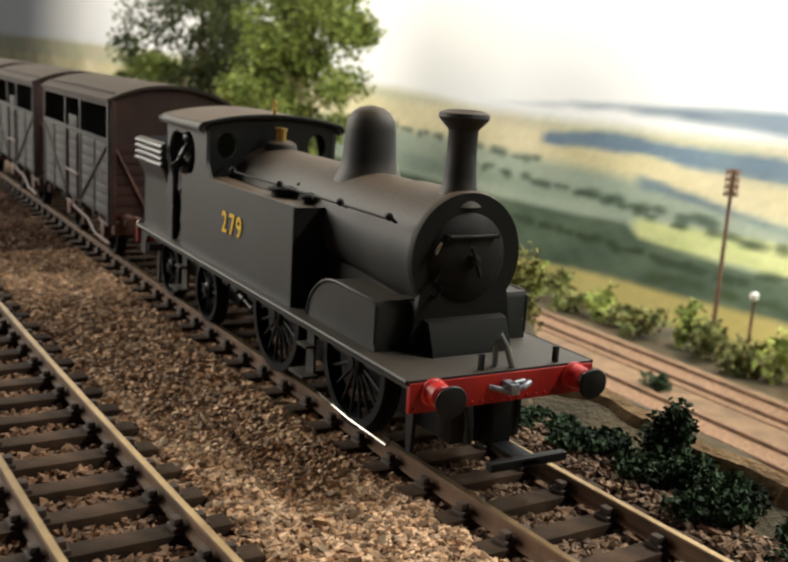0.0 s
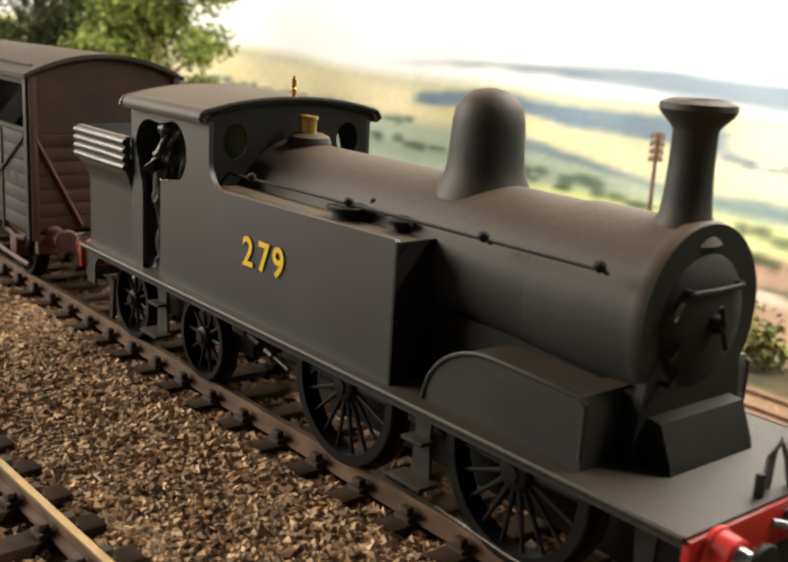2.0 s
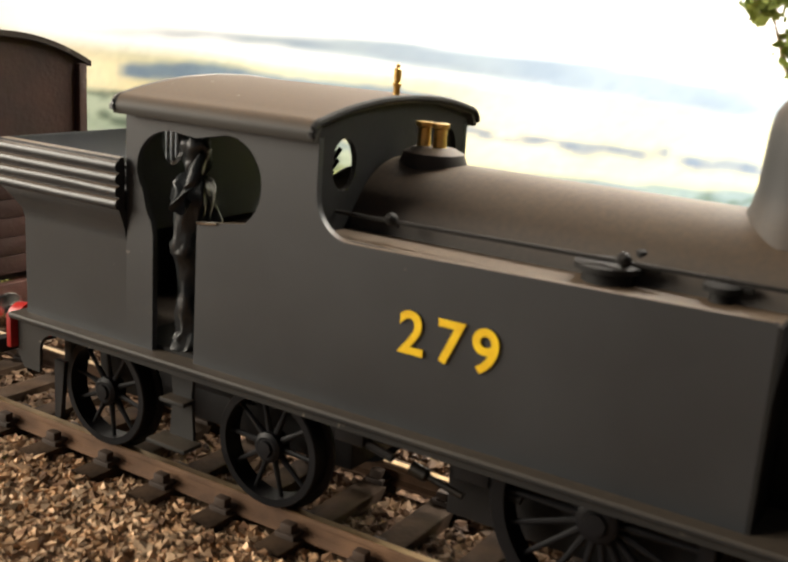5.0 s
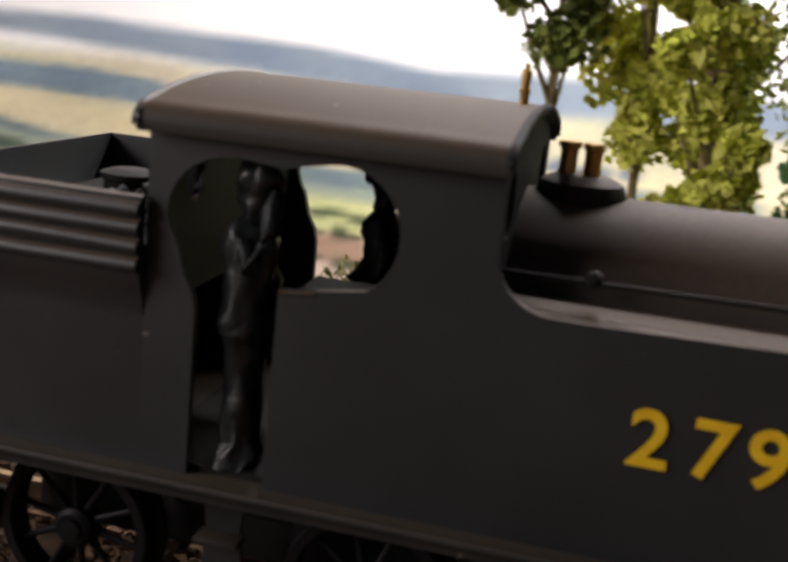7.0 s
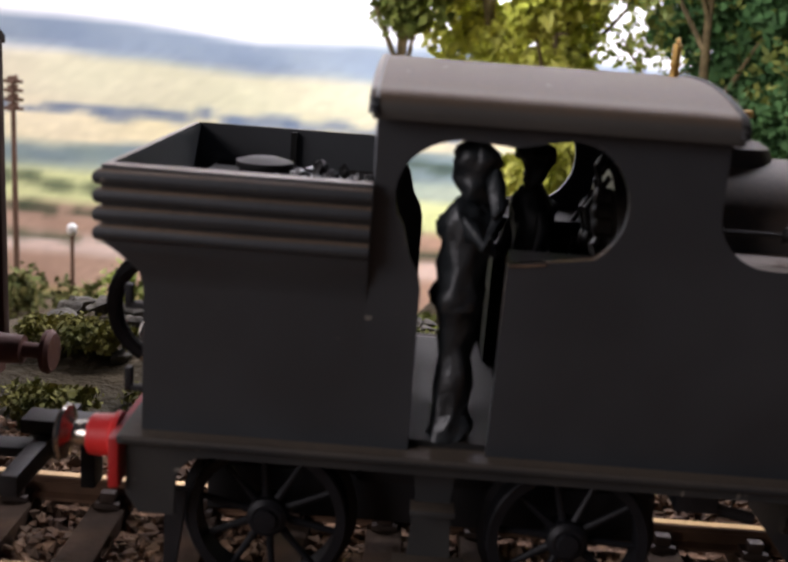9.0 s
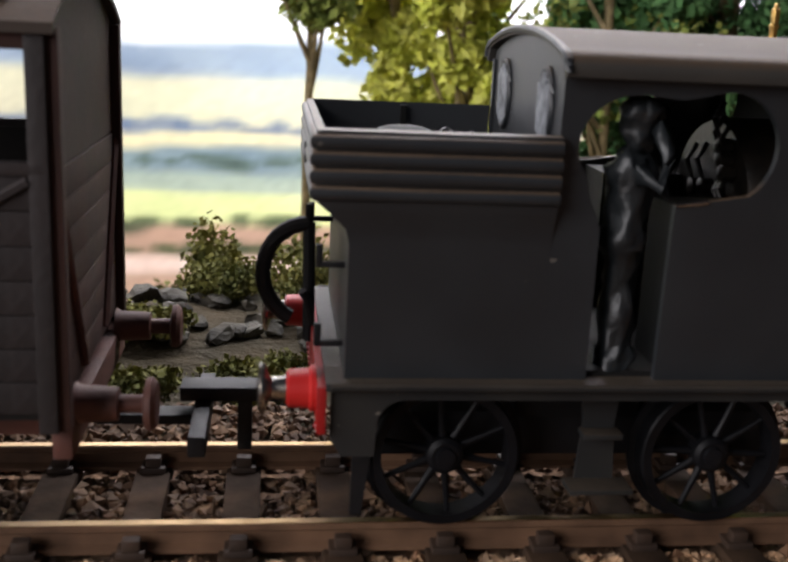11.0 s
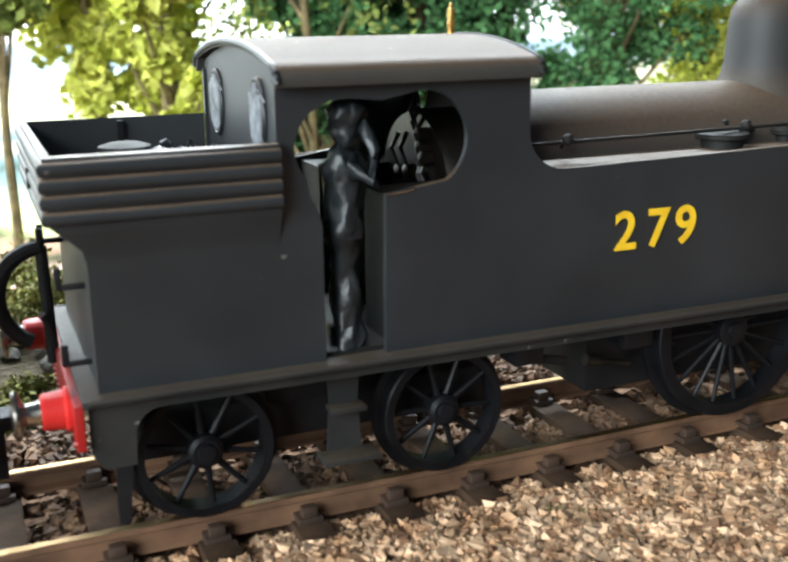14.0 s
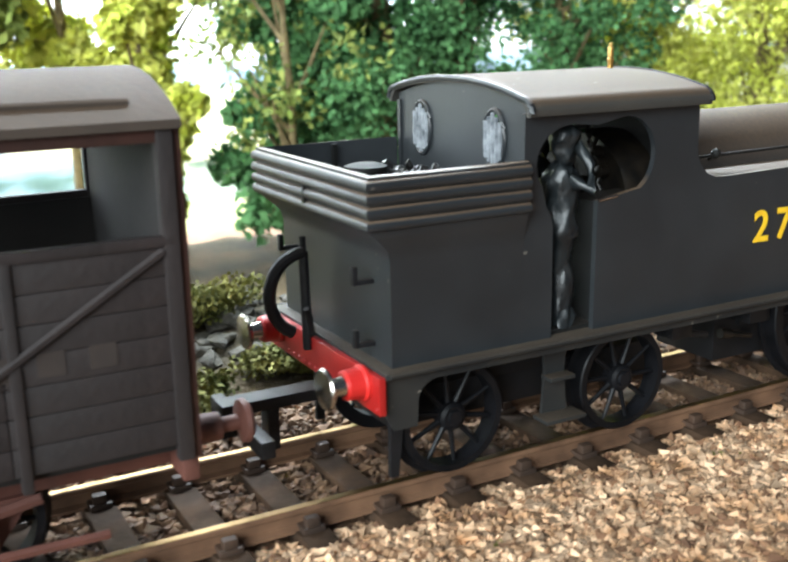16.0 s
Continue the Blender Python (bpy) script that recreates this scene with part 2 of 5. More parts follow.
def plate(bm, outline, y0, y1):
    """Extrudes an outline in x and z from y0 to y1."""
    front = [bm.verts.new((x, y0, z)) for x, z in outline]
    back = [bm.verts.new((x, y1, z)) for x, z in outline]
    f1, f2 = bm.faces.new(front), bm.faces.new(back[::-1])
    f1.normal_update(), f2.normal_update()
    n = len(outline)
    for k in range(n):
        bm.faces.new((front[k], back[k], back[(k + 1) % n], front[(k + 1) % n]))
    bmesh.ops.triangulate(bm, faces=[f1, f2], quad_method="BEAUTY", ngon_method="EAR_CLIP")
    return front + back


def cross_plate(bm, outline, x0, x1):
    """Extrudes an outline in y and z from x0 to x1."""
    front = [bm.verts.new((x0, y, z)) for y, z in outline]
    back = [bm.verts.new((x1, y, z)) for y, z in outline]
    f1, f2 = bm.faces.new(front), bm.faces.new(back[::-1])
    f1.normal_update(), f2.normal_update()
    n = len(outline)
    for k in range(n):
        bm.faces.new((front[k], back[k], back[(k + 1) % n], front[(k + 1) % n]))
    bmesh.ops.triangulate(bm, faces=[f1, f2], quad_method="BEAUTY", ngon_method="EAR_CLIP")
    return front + back


def tube(bm, points, r, seg=10):
    """A round bar along points."""
    pts = [Vector(p) for p in points]
    rings = []
    up = Vector((0.13, 0.31, 0.94))
    for k, p in enumerate(pts):
        d = (pts[min(k + 1, len(pts) - 1)] - pts[max(k - 1, 0)]).normalized()
        a = d.cross(up).normalized()
        b = d.cross(a).normalized()
        rk = r[k] if isinstance(r, (list, tuple)) else r
        rings.append([bm.verts.new(p + rk * (math.cos(2 * math.pi * j / seg) * a + math.sin(2 * math.pi * j / seg) * b)) for j in range(seg)])
    for p, q in zip(rings, rings[1:]):
        for j in range(seg):
            bm.faces.new((p[j], p[(j + 1) % seg], q[(j + 1) % seg], q[j]))
    bm.faces.new(rings[0][::-1])
    bm.faces.new(rings[-1])


def arc(cx, cz, r, a0, a1, n=8, rz=None):
    rz = r if rz is None else rz
    return [(cx + r * math.cos(radians(a0 + (a1 - a0) * k / n)), cz + rz * math.sin(radians(a0 + (a1 - a0) * k / n))) for k in range(n + 1)]


def stuff_mesh(name, verts, faces, mat, label, category, kind="stuff", smooth=False):
    me = bpy.data.meshes.new(name)
    me.from_pydata([(v[0] * MM, v[1] * MM, v[2] * MM) for v in verts], [], faces)
    me.materials.append(mat)
    if smooth:
        me.shade_smooth()
    return tagged(new(name, me), label, category, kind=kind)


B = bmesh.new

# ---- ground levels, in millimetres ----


def step(a, b, v):
    t = min(max((v - a) / (b - a), 0), 1)
    return t * t * (3 - 2 * t)


def line_y(x):
    """The middle of the main track: straight under the wagons, easing into a curve ahead."""
    return 0.004 * x + (max(0.0, x - 30) ** 2) / 6500


def near_y(x):
    return -56.5 + 0.030 * x + (max(0.0, x - 30) ** 2) / 9000


def ground_z(x, y):
    n = noise.noise(Vector((x * 0.02, y * 0.02, 0.3))) * 2 + noise.noise(Vector((x * 0.07, y * 0.07, 4.3))) * 0.8
    z = -4.0
    if y > 20:
        lip = 2.0 * math.exp(-((y - 43) / 5) ** 2)
        z += step(20, 36, y) * n * 0.6 + lip
        shelf = step(-60, -30, x) * (1 - step(25, 45, x))
        fall = step(46 + 30 * shelf, 150, y)
        edge = float(np.interp(y, (40, 50, 100, 150, 300, 420), (150, 140, 108, 88, 40, 10)))
        bank = step(edge, edge + 45, x)
        down = z + (-100 - z) * fall + n * 1.5 * step(46, 80, y) * (1 - step(210, 235, y))
        mound = step(-45, -20, x) * (1 - step(18, 40, x)) * step(44, 54, y) * (1 - step(62, 84, y))
        down += mound * (2 + 2.0 * n)
        rise = z + 5 * step(48, 90, y) + n * 2.6 * step(46, 90, y) - 60 * step(110, 260, y)
        z = down * (1 - bank) + rise * bank
        z -= 240 * step(400, 450, y)
    return z


def build_ground():
    xs = list(np.arange(-6000, -300, 100)) + list(np.arange(-300, 300, 9)) + list(np.arange(300, 1500, 100))
    ys = list(np.arange(-1500, -100, 140)) + list(np.arange(-100, 60, 7)) + list(np.arange(60, 460, 14)) + [520, 600, 700, 1500]
    verts = [(x, y, ground_z(x, y)) for x in xs for y in ys]
    n = len(ys)
    faces = [(a * n + b, (a + 1) * n + b, (a + 1) * n + b + 1, a * n + b + 1) for a in range(len(xs) - 1) for b in range(n - 1)]
    g = stuff_mesh("ground", verts, faces, EARTH, "brown scenic ground falling to a lower line", "ground", "structure", True)
    g.data.materials.append(BED)
    for p in g.data.polygons:
        if p.center.y < 0.022:
            p.material_index = 1


build_ground()


def strip(name, mat, fy, x0, x1, prof, label, category, dx=12, kind="structure"):
    """Sweeps a (side, height) outline along a track line."""
    xs = np.arange(x0, x1 + 0.1, dx)
    n = len(prof)
    verts, faces = [], []
    for x in xs:
        for s, h in prof:
            verts.append((x, fy(x) + s, h))
    for a in range(len(xs) - 1):
        for b in range(n):
            faces.append((a * n + b, a * n + (b + 1) % n, (a + 1) * n + (b + 1) % n, (a + 1) * n + b))
    faces.append(tuple(range(n))[::-1])
    faces.append(tuple((len(xs) - 1) * n + k for k in range(n)))
    return stuff_mesh(name, verts, faces, mat, label, category, kind)


def rail_outline(c):
    return [(c - 1.1, -2.55), (c + 1.1, -2.55), (c + 1.1, -2.2), (c + 0.35, -1.9), (c + 0.35, -0.8), (c + 0.62, -0.6), (c + 0.62, -0.12), (c + 0.45, -0.03), (c - 0.45, -0.03), (c - 0.62, -0.12), (c - 0.62, -0.6), (c - 0.35, -0.8), (c - 0.35, -1.9), (c - 1.1, -2.2)]


def build_rails(fy, x0, x1, dz, label, heads=True):
    for side in (-1, 1):
        c = side * 8.75
        r = strip("rail", RAILSIDE, fy, x0, x1, [(s, h + dz) for s, h in rail_outline(c)], label, "rail")
        if heads:
            top = strip("rail_head", RAILTOP, fy, x0, x1, [(c - 0.47, dz - 0.05), (c + 0.47, dz - 0.05), (c + 0.47, dz + 0.02), (c - 0.47, dz + 0.02)], label, "rail")
            top.parent = r
            for k in ("category", "kind", "label"):
                del top[k]


build_rails(line_y, -330, 330, 0, "rusty-sided rail with a polished head")
build_rails(near_y, -330, 330, 0, "worn rail of the nearer track")
LOW1, LOW2, LOWZ = 262, 312, -94
build_rails(lambda x: LOW1 - 0.01 * x, -1500, 260, LOWZ, "rail of the lower main line", False)
build_rails(lambda x: LOW2 - 0.01 * x, -1500, 260, LOWZ, "rail of the lower main line", False)
for c in (LOW1, LOW2):
    strip("lower_trackbed", BED, lambda x: c - 0.01 * x, -1500, 260, [(-15, LOWZ - 5), (15, LOWZ - 5), (15, LOWZ - 1.9), (-15, LOWZ - 1.9)], "dark sleepered bed of the lower line", "trackbed")
strip("lower_ballast", LOWBALLAST, lambda x: (LOW1 + LOW2) / 2 - 0.01 * x, -1500, 260, [(-54, LOWZ - 9), (54, LOWZ - 9), (46, LOWZ - 2.6), (-46, LOWZ - 2.6)], "pale ballast of the lower line", "ballast")


def build_backdrop():
    """The painted sheet behind the layout: sky, downs, woods and fields."""
    x0, x1, z0, z1, y = -6000.0, 1500.0, -330.0, 620.0, 665.0
    xs = np.concatenate([np.arange(x0, -1600, 22), np.arange(-1600, 700, 6.0), np.arange(700, x1 + 1, 22)])
    zs = np.concatenate([np.arange(z0, 60, 4.0), np.arange(60, z1 + 1, 14)])
    X, Z = np.meshgrid(xs, zs, indexing="ij")
    rng = np.random.default_rng(5)

    def wob(scale, seed, amp):
        r = np.random.default_rng(seed)
        k = np.zeros_like(X)
        for j in range(5):
            a, b, p = r.uniform(-1, 1), r.uniform(-1, 1), r.uniform(0, 6.3)
            k += np.sin((a * X + b * 2.2 * Z) / scale * (1.7 ** j) + p) / (1.5 ** j)
        return amp * k / 2

    def lin(h):
        return np.array(rgb(h)[:3])

    col = np.zeros(X.shape + (3,))
    cloud = np.clip(0.5 + wob(260, 1, 0.5) + wob(90, 2, 0.2), 0, 1)[..., None]
    col[:] = lin("e8e8ea") * (1 - cloud) + lin("f3f1ee") * cloud

    def under(curve, a, b, soft=6.0, grain=None):
        h = np.interp(X, [c[0] for c in curve], [c[1] for c in curve]) + wob(70, len(curve) + 7, 2.0)
        w = np.clip((h - Z) / soft, 0, 1)[..., None]
        g = np.clip(0.5 + (wob(60, 11, 0.4) if grain is None else grain), 0, 1)[..., None]
        col[:] = col * (1 - w) + (lin(a) * (1 - g) + lin(b) * g) * w

    def patch(top, bottom, a, b, soft=5.0, rough=0.35, jag=3.0):
        h1 = np.interp(X, [c[0] for c in top], [c[1] for c in top]) + wob(24, int(top[0][0]) % 97 + 3, jag)
        h0 = np.interp(X, [c[0] for c in bottom], [c[1] for c in bottom]) + wob(24, int(bottom[0][0]) % 89 + 3, jag)
        w = np.clip((h1 - Z) / soft, 0, 1) * np.clip((Z - h0) / soft, 0, 1)
        w *= np.clip((X - top[0][0]) / 20, 0, 1) * np.clip((top[-1][0] - X) / 20, 0, 1)
        g = np.clip(0.5 + wob(28, 23, rough) + wob(11, 29, rough * 0.5), 0, 1)[..., None]
        w = w[..., None]
        col[:] = col * (1 - w) + (lin(a) * (1 - g) + lin(b) * g) * w

    # long pale downs
    under([(-6000, 100), (-2350, 55), (-1210, 34), (-970, 22), (-810, 12), (-300, 14), (60, 20), (600, 10), (1500, 10)], "c9c9ae", "d9d0bb", 14)
    patch([(-820, 16), (-650, 30), (-540, 33), (-370, 38), (-200, 34), (-100, 26), (60, 34), (260, 22), (600, 30), (1500, 20)], [(-820, 12), (-600, 18), (-370, 8), (-100, -6), (200, -4), (1500, -8)], "8f9cab", "a3adb4", 8, 0.3, 1.5)
    under([(-6000, 20), (-2000, 8), (-1210, 12), (-700, -2), (-370, -28), (0, -28), (1500, -30)], "d6cda9", "e6dcc2", 12)
    patch([(-725, -8), (-610, -2), (-380, -2), (-300, -12)], [(-725, -30), (-610, -22), (-380, -30), (-300, -34)], "7f90a2", "93a3ab", 5, 0.4)
    under([(-6000, -20), (-1500, -28), (-1000, -30), (-600, -38), (-370, -56), (-100, -58), (300, -50), (1500, -60)], "a9b3a6", "bcc2b0", 14)
    patch([(-560, -38), (-380, -60), (-250, -62), (-120, -50), (150, -40)], [(-620, -52), (-370, -74), (-250, -80), (-120, -74), (150, -70)], "8897a0", "98a59f", 6, 0.4)
    patch([(-1400, -62), (-900, -64), (-600, -62), (-400, -70)], [(-1400, -100), (-900, -96), (-600, -82), (-400, -80)], "98a49a", "adb6a4", 10, 0.3)
    patch([(-560, -84), (-350, -78), (-150, -80), (60, -84), (420, -80)], [(-560, -112), (-350, -112), (-150, -112), (60, -118), (420, -120)], "c9cf9b", "e0dfb2", 5, 0.3, 1.0)
    under([(-6000, -70), (-1500, -92), (-780, -96), (-560, -92), (-540, -104), (-350, -112), (-100, -112), (200, -120), (1500, -110)], "5d6d5c", "7b8874", 6, wob(20, 31, 0.5))
    patch([(-6000, -150), (-740, -162), (-550, -152), (-340, -146), (-100, -140), (200, -140), (1500, -150)], [(-6000, -215), (-740, -212), (-550, -202), (-340, -190), (-100, -186), (200, -186), (1500, -190)], "c2b47c", "d0c48e", 6, 0.35, 1.5)
    under([(-6000, -190), (-740, -186), (-550, -186), (-340, -176), (-100, -172), (200, -172), (1500, -180)], "7d8560", "95986c", 8, wob(26, 37, 0.5))
    # a pinkish band with a paler stripe, painted in for the lower line's ballast
    patch([(-330, -104), (-150, -106), (100, -104), (420, -108)], [(-330, -176), (-150, -178), (100, -176), (420, -178)], "b79c88", "c6ad9a", 6, 0.35, 1.5)
    patch([(-320, -128), (-150, -130), (100, -128), (410, -132)], [(-320, -148), (-150, -150), (100, -147), (410, -150)], "d8c2b4", "e2d2c6", 6, 0.3, 1.5)
    # hedgerows and clumps of trees dotted over the fields
    for hedge_x, hedge_z, slope, length, shade in ((-1200, -30, -0.03, 500, "66766a"), (-900, -64, -0.03, 480, "5c6c5c"), (-640, -76, -0.04, 520, "55654f"), (-380, -114, 0.02, 420, "4a5a40"), (-760, -118, -0.02, 380, "46563c"), (-520, -142, 0.03, 520, "55623f"), (-100, -62, 0.02, 420, "5c6c60"), (-60, -128, -0.02, 420, "4a5a40"), (-300, -36, 0.0, 360, "74849a")):
        for k in range(22):
            cx = hedge_x + length * (k + rng.uniform(-0.4, 0.4)) / 22
            cz, rx, rz = hedge_z + slope * (cx - hedge_x) + rng.normal(0, 1.8), rng.uniform(7, 17), rng.uniform(3, 6.5)
            i0, i1 = np.searchsorted(xs, (cx - 2.2 * rx, cx + 2.2 * rx))
            j0, j1 = np.searchsorted(zs, (cz - 2.2 * rz, cz + 2.2 * rz))
            sub_x, sub_z = X[i0:i1, j0:j1], Z[i0:i1, j0:j1]
            w = 0.8 * np.exp(-(((sub_x - cx) / rx) ** 2 + ((sub_z - cz) / rz) ** 2) ** 2)[..., None]
            col[i0:i1, j0:j1] = col[i0:i1, j0:j1] * (1 - w) + lin(shade) * w
    land = np.clip((24 - Z) / 20, 0, 1)
    col = col * (1 + land * (0.025 * rng.normal(size=X.shape) + wob(34, 51, 0.06) + wob(90, 53, 0.08)))[..., None]
    col = np.clip(col, 0, 1) ** 1.4
    verts = np.stack([X, np.full_like(X, y), Z], -1).reshape(-1, 3) * MM
    n = len(zs)
    ii, jj = np.meshgrid(np.arange(len(xs) - 1), np.arange(n - 1), indexing="ij")
    q = (ii * n + jj).ravel()
    faces = np.stack([q, q + n, q + n + 1, q + 1], -1)
    me = bpy.data.meshes.new("backdrop")
    me.from_pydata(verts.tolist(), [], faces.tolist())
    attr = me.color_attributes.new("paint", "FLOAT_COLOR", "POINT")
    attr.data.foreach_set("color", np.concatenate([col, np.ones(X.shape + (1,))], -1).astype(np.float32).ravel())
    m = bpy.data.materials.new("self_lit_backscene_print")
    m.use_nodes = True
    bsdf = m.node_tree.nodes["Principled BSDF"]
    a = m.node_tree.nodes.new("ShaderNodeAttribute")
    a.attribute_name = "paint"
    m.node_tree.links.new(a.outputs["Color"], bsdf.inputs["Base Color"])
    # added glow in the print's own colours brightens the sheet
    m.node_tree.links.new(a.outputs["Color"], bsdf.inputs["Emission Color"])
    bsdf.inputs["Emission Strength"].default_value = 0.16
    bsdf.inputs["Roughness"].default_value = 0.6
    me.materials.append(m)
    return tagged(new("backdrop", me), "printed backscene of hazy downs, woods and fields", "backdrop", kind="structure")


build_backdrop()

# ---- tank locomotive ----
SIDE, TOP = 13.35, 15.45


def wheel_meshes(r, spokes, hub, crank):
    """Tyre, one spoke and hub of a wheel whose axle is along y; the face looks towards -y."""
    bm = B()
    ro, ri = r, r * 0.86
    prof = [(ri, -1.1), (ro - 0.15, -1.1), (ro, -0.9), (ro + 0.05, 0.8), (ro + 0.75, 0.95), (ro + 0.7, 1.4), (ri, 1.4)]
    seg = 48
    rings = []
    for rr, h in prof:
        rings.append([bm.verts.new((rr * math.cos(2 * math.pi * k / seg), h, rr * math.sin(2 * math.pi * k / seg))) for k in range(seg)])
    for p, q in zip(rings, rings[1:] + rings[:1]):
        for k in range(seg):
            bm.faces.new((p[k], q[k], q[(k + 1) % seg], p[(k + 1) % seg]))
    tyre = mesh_of("tyre", bm, WHEEL)
    bm = B()
    tube(bm, [(hub * 0.8, 0, 0), (ri * 0.6, 0, 0), (ri + 0.2, 0, 0)], [0.42, 0.3, 0.26], 8)
    spoke = mesh_of("spoke", bm, WHEEL)
    bm = B()
    lathe(bm, [(hub, 0.9), (hub, -0.9), (hub * 0.75, -1.2), (hub * 0.55, -1.2), (hub * 0.5, -1.5), (hub * 0.2, -1.55)], 24, axis="Y")
    if crank:
        box(bm, -1.6, 1.6, -1.25, 0.6, -crank - 1.5, 0, 0.5)
        lathe(bm, [(1.0, 0), (1.0, -2.6), (0.6, -2.8)], 16, (0, 0, -crank), "Y")
    hubm = mesh_of("hub", bm, WHEEL)
    return tyre, spoke, hubm


def add_wheel(parent, sets, spokes, x, y, z, spin=0):
    tyre, spoke, hubm = sets
    side = 1 if y < 0 else -1
    w = part_mesh("wheel", tyre, parent, (x, y, z), (0, spin, 0 if side > 0 else 180))
    for k in range(spokes):
        part_mesh("spoke", spoke, w, (0, 0, 0), (0, 360 * k / spokes, 0))
    part_mesh("hub", hubm, w)
    return w


def bunker(loco):
    prof = [(0, TOP), (0, 27.0), (0.15, 28.2), (0.6, 29.6), (0.95, 30.5)]
    z = 30.6
    for k in range(4):
        for a in range(0, 181, 30):
            prof.append((0.95 + 0.55 * math.sin(radians(a)), z + 0.62 - 0.62 * math.cos(radians(a))))
        z += 1.36
    prof += [(0.95, 36.2), (0.3, 36.3), (0.2, 36.0), (0.2, 30.8), (-0.7, 28.5), (-0.7, TOP)]
    bm = B()
    rows = []
    for d, h in prof:
        e = d + 1.9 * min(max((h - 27.8) / 2.8, 0), 1) ** 1.3
        j = 0.22 * noise.noise(Vector((d * 3, h * 0.9, 1)))
        rows.append([bm.verts.new(p) for p in ((18.1, -(SIDE + d), h), (9, -(SIDE + d), h + j), (1.3 - e, -(SIDE + d), h), (1.3 - e, -4, h + j), (1.3 - e, 4, h), (1.3 - e, SIDE + d, h), (9, SIDE + d, h - j), (18.1, SIDE + d, h))])
    for p, q in zip(rows, rows[1:]):
        for k in range(7):
            bm.faces.new((p[k], p[k + 1], q[k + 1], q[k]))
    for k in (0, 7):
        cap = bm.faces.new([r[k] for r in rows])
        cap.normal_update()
        bmesh.ops.triangulate(bm, faces=[cap], ngon_method="EAR_CLIP")
    part("bunker", bm, GREY, loco, "grey bunker with beaded flared top", 50)
    bm = B()
    box(bm, 1.2, 18, -13.4, 13.4, 28.3, 32.6)
    part("coal_plate", bm, DARK, loco)
    bm = B()
    lathe(bm, [(2.3, 32.5), (2.3, 34.0), (2.6, 34.1), (2.6, 34.6), (1.6, 34.9)], 24, (7.5, 3.0, 0))
    part("filler_lid", bm, DARK, loco, "round water filler lid in the bunker")
    rng = random.Random(3)
    for k in range(70):
        bm = B()
        r = bmesh.ops.create_icosphere(bm, subdivisions=1, radius=rng.uniform(0.35, 0.8))
        for v in r["verts"]:
            v.co *= rng.uniform(0.7, 1.2)
        bmesh.ops.translate(bm, verts=r["verts"], vec=(rng.uniform(9, 17), rng.uniform(-11, 6), 32.8 + rng.uniform(0, 1.2)))
        part("coal", bm, COAL, loco, "", 0)
    bm = B()
    box(bm, 8.4, 9.0, 12.9, 13.6, 30, 36)
    part("bunker_rib", bm, DARK, loco)
    # small lamp brackets and catches on the back
    for y, z in ((-9.5, 24.0), (9.5, 24.0), (-9.5, 17.0), (0.0, 31.5)):
        bm = B()
        box(bm, -0.9 - (0.9 if z > 30 else 0), 1.4, y - 0.35, y + 0.35, z, z + 0.5, 0.1)
        box(bm, -1.2 - (0.9 if z > 30 else 0), -0.6 - (0.9 if z > 30 else 0), y - 0.35, y + 0.35, z, z + 2.0, 0.1)
        part("lamp_iron", bm, BLACK, loco)


def side_outline(door):
    front = [(86.3, TOP), (86.3, 32.2), (86.0, 32.6), (60, 32.1), (50, 31.9)] + arc(47.5, 35.9, 4.0, 270, 180, 8)
    top = [(43.5, 41.2), (18.1, 41.2)]
    rear = [(18.1, TOP), (22.1, TOP), (22.1, 28.4), (21.8, 29.7), (21.1, 30.9)]
    win = arc(24.6, 35.5, 4.9, 214, 84, 11, 4.25) + [(28.2, 39.45)] + arc(32.4, 35.6, 4.4, 100, -58, 13, 4.6)
    return front + top + rear + win + [(31.4, 31.2), (29.6, 30.9), (28.4, 30.8), (28.2, TOP)]


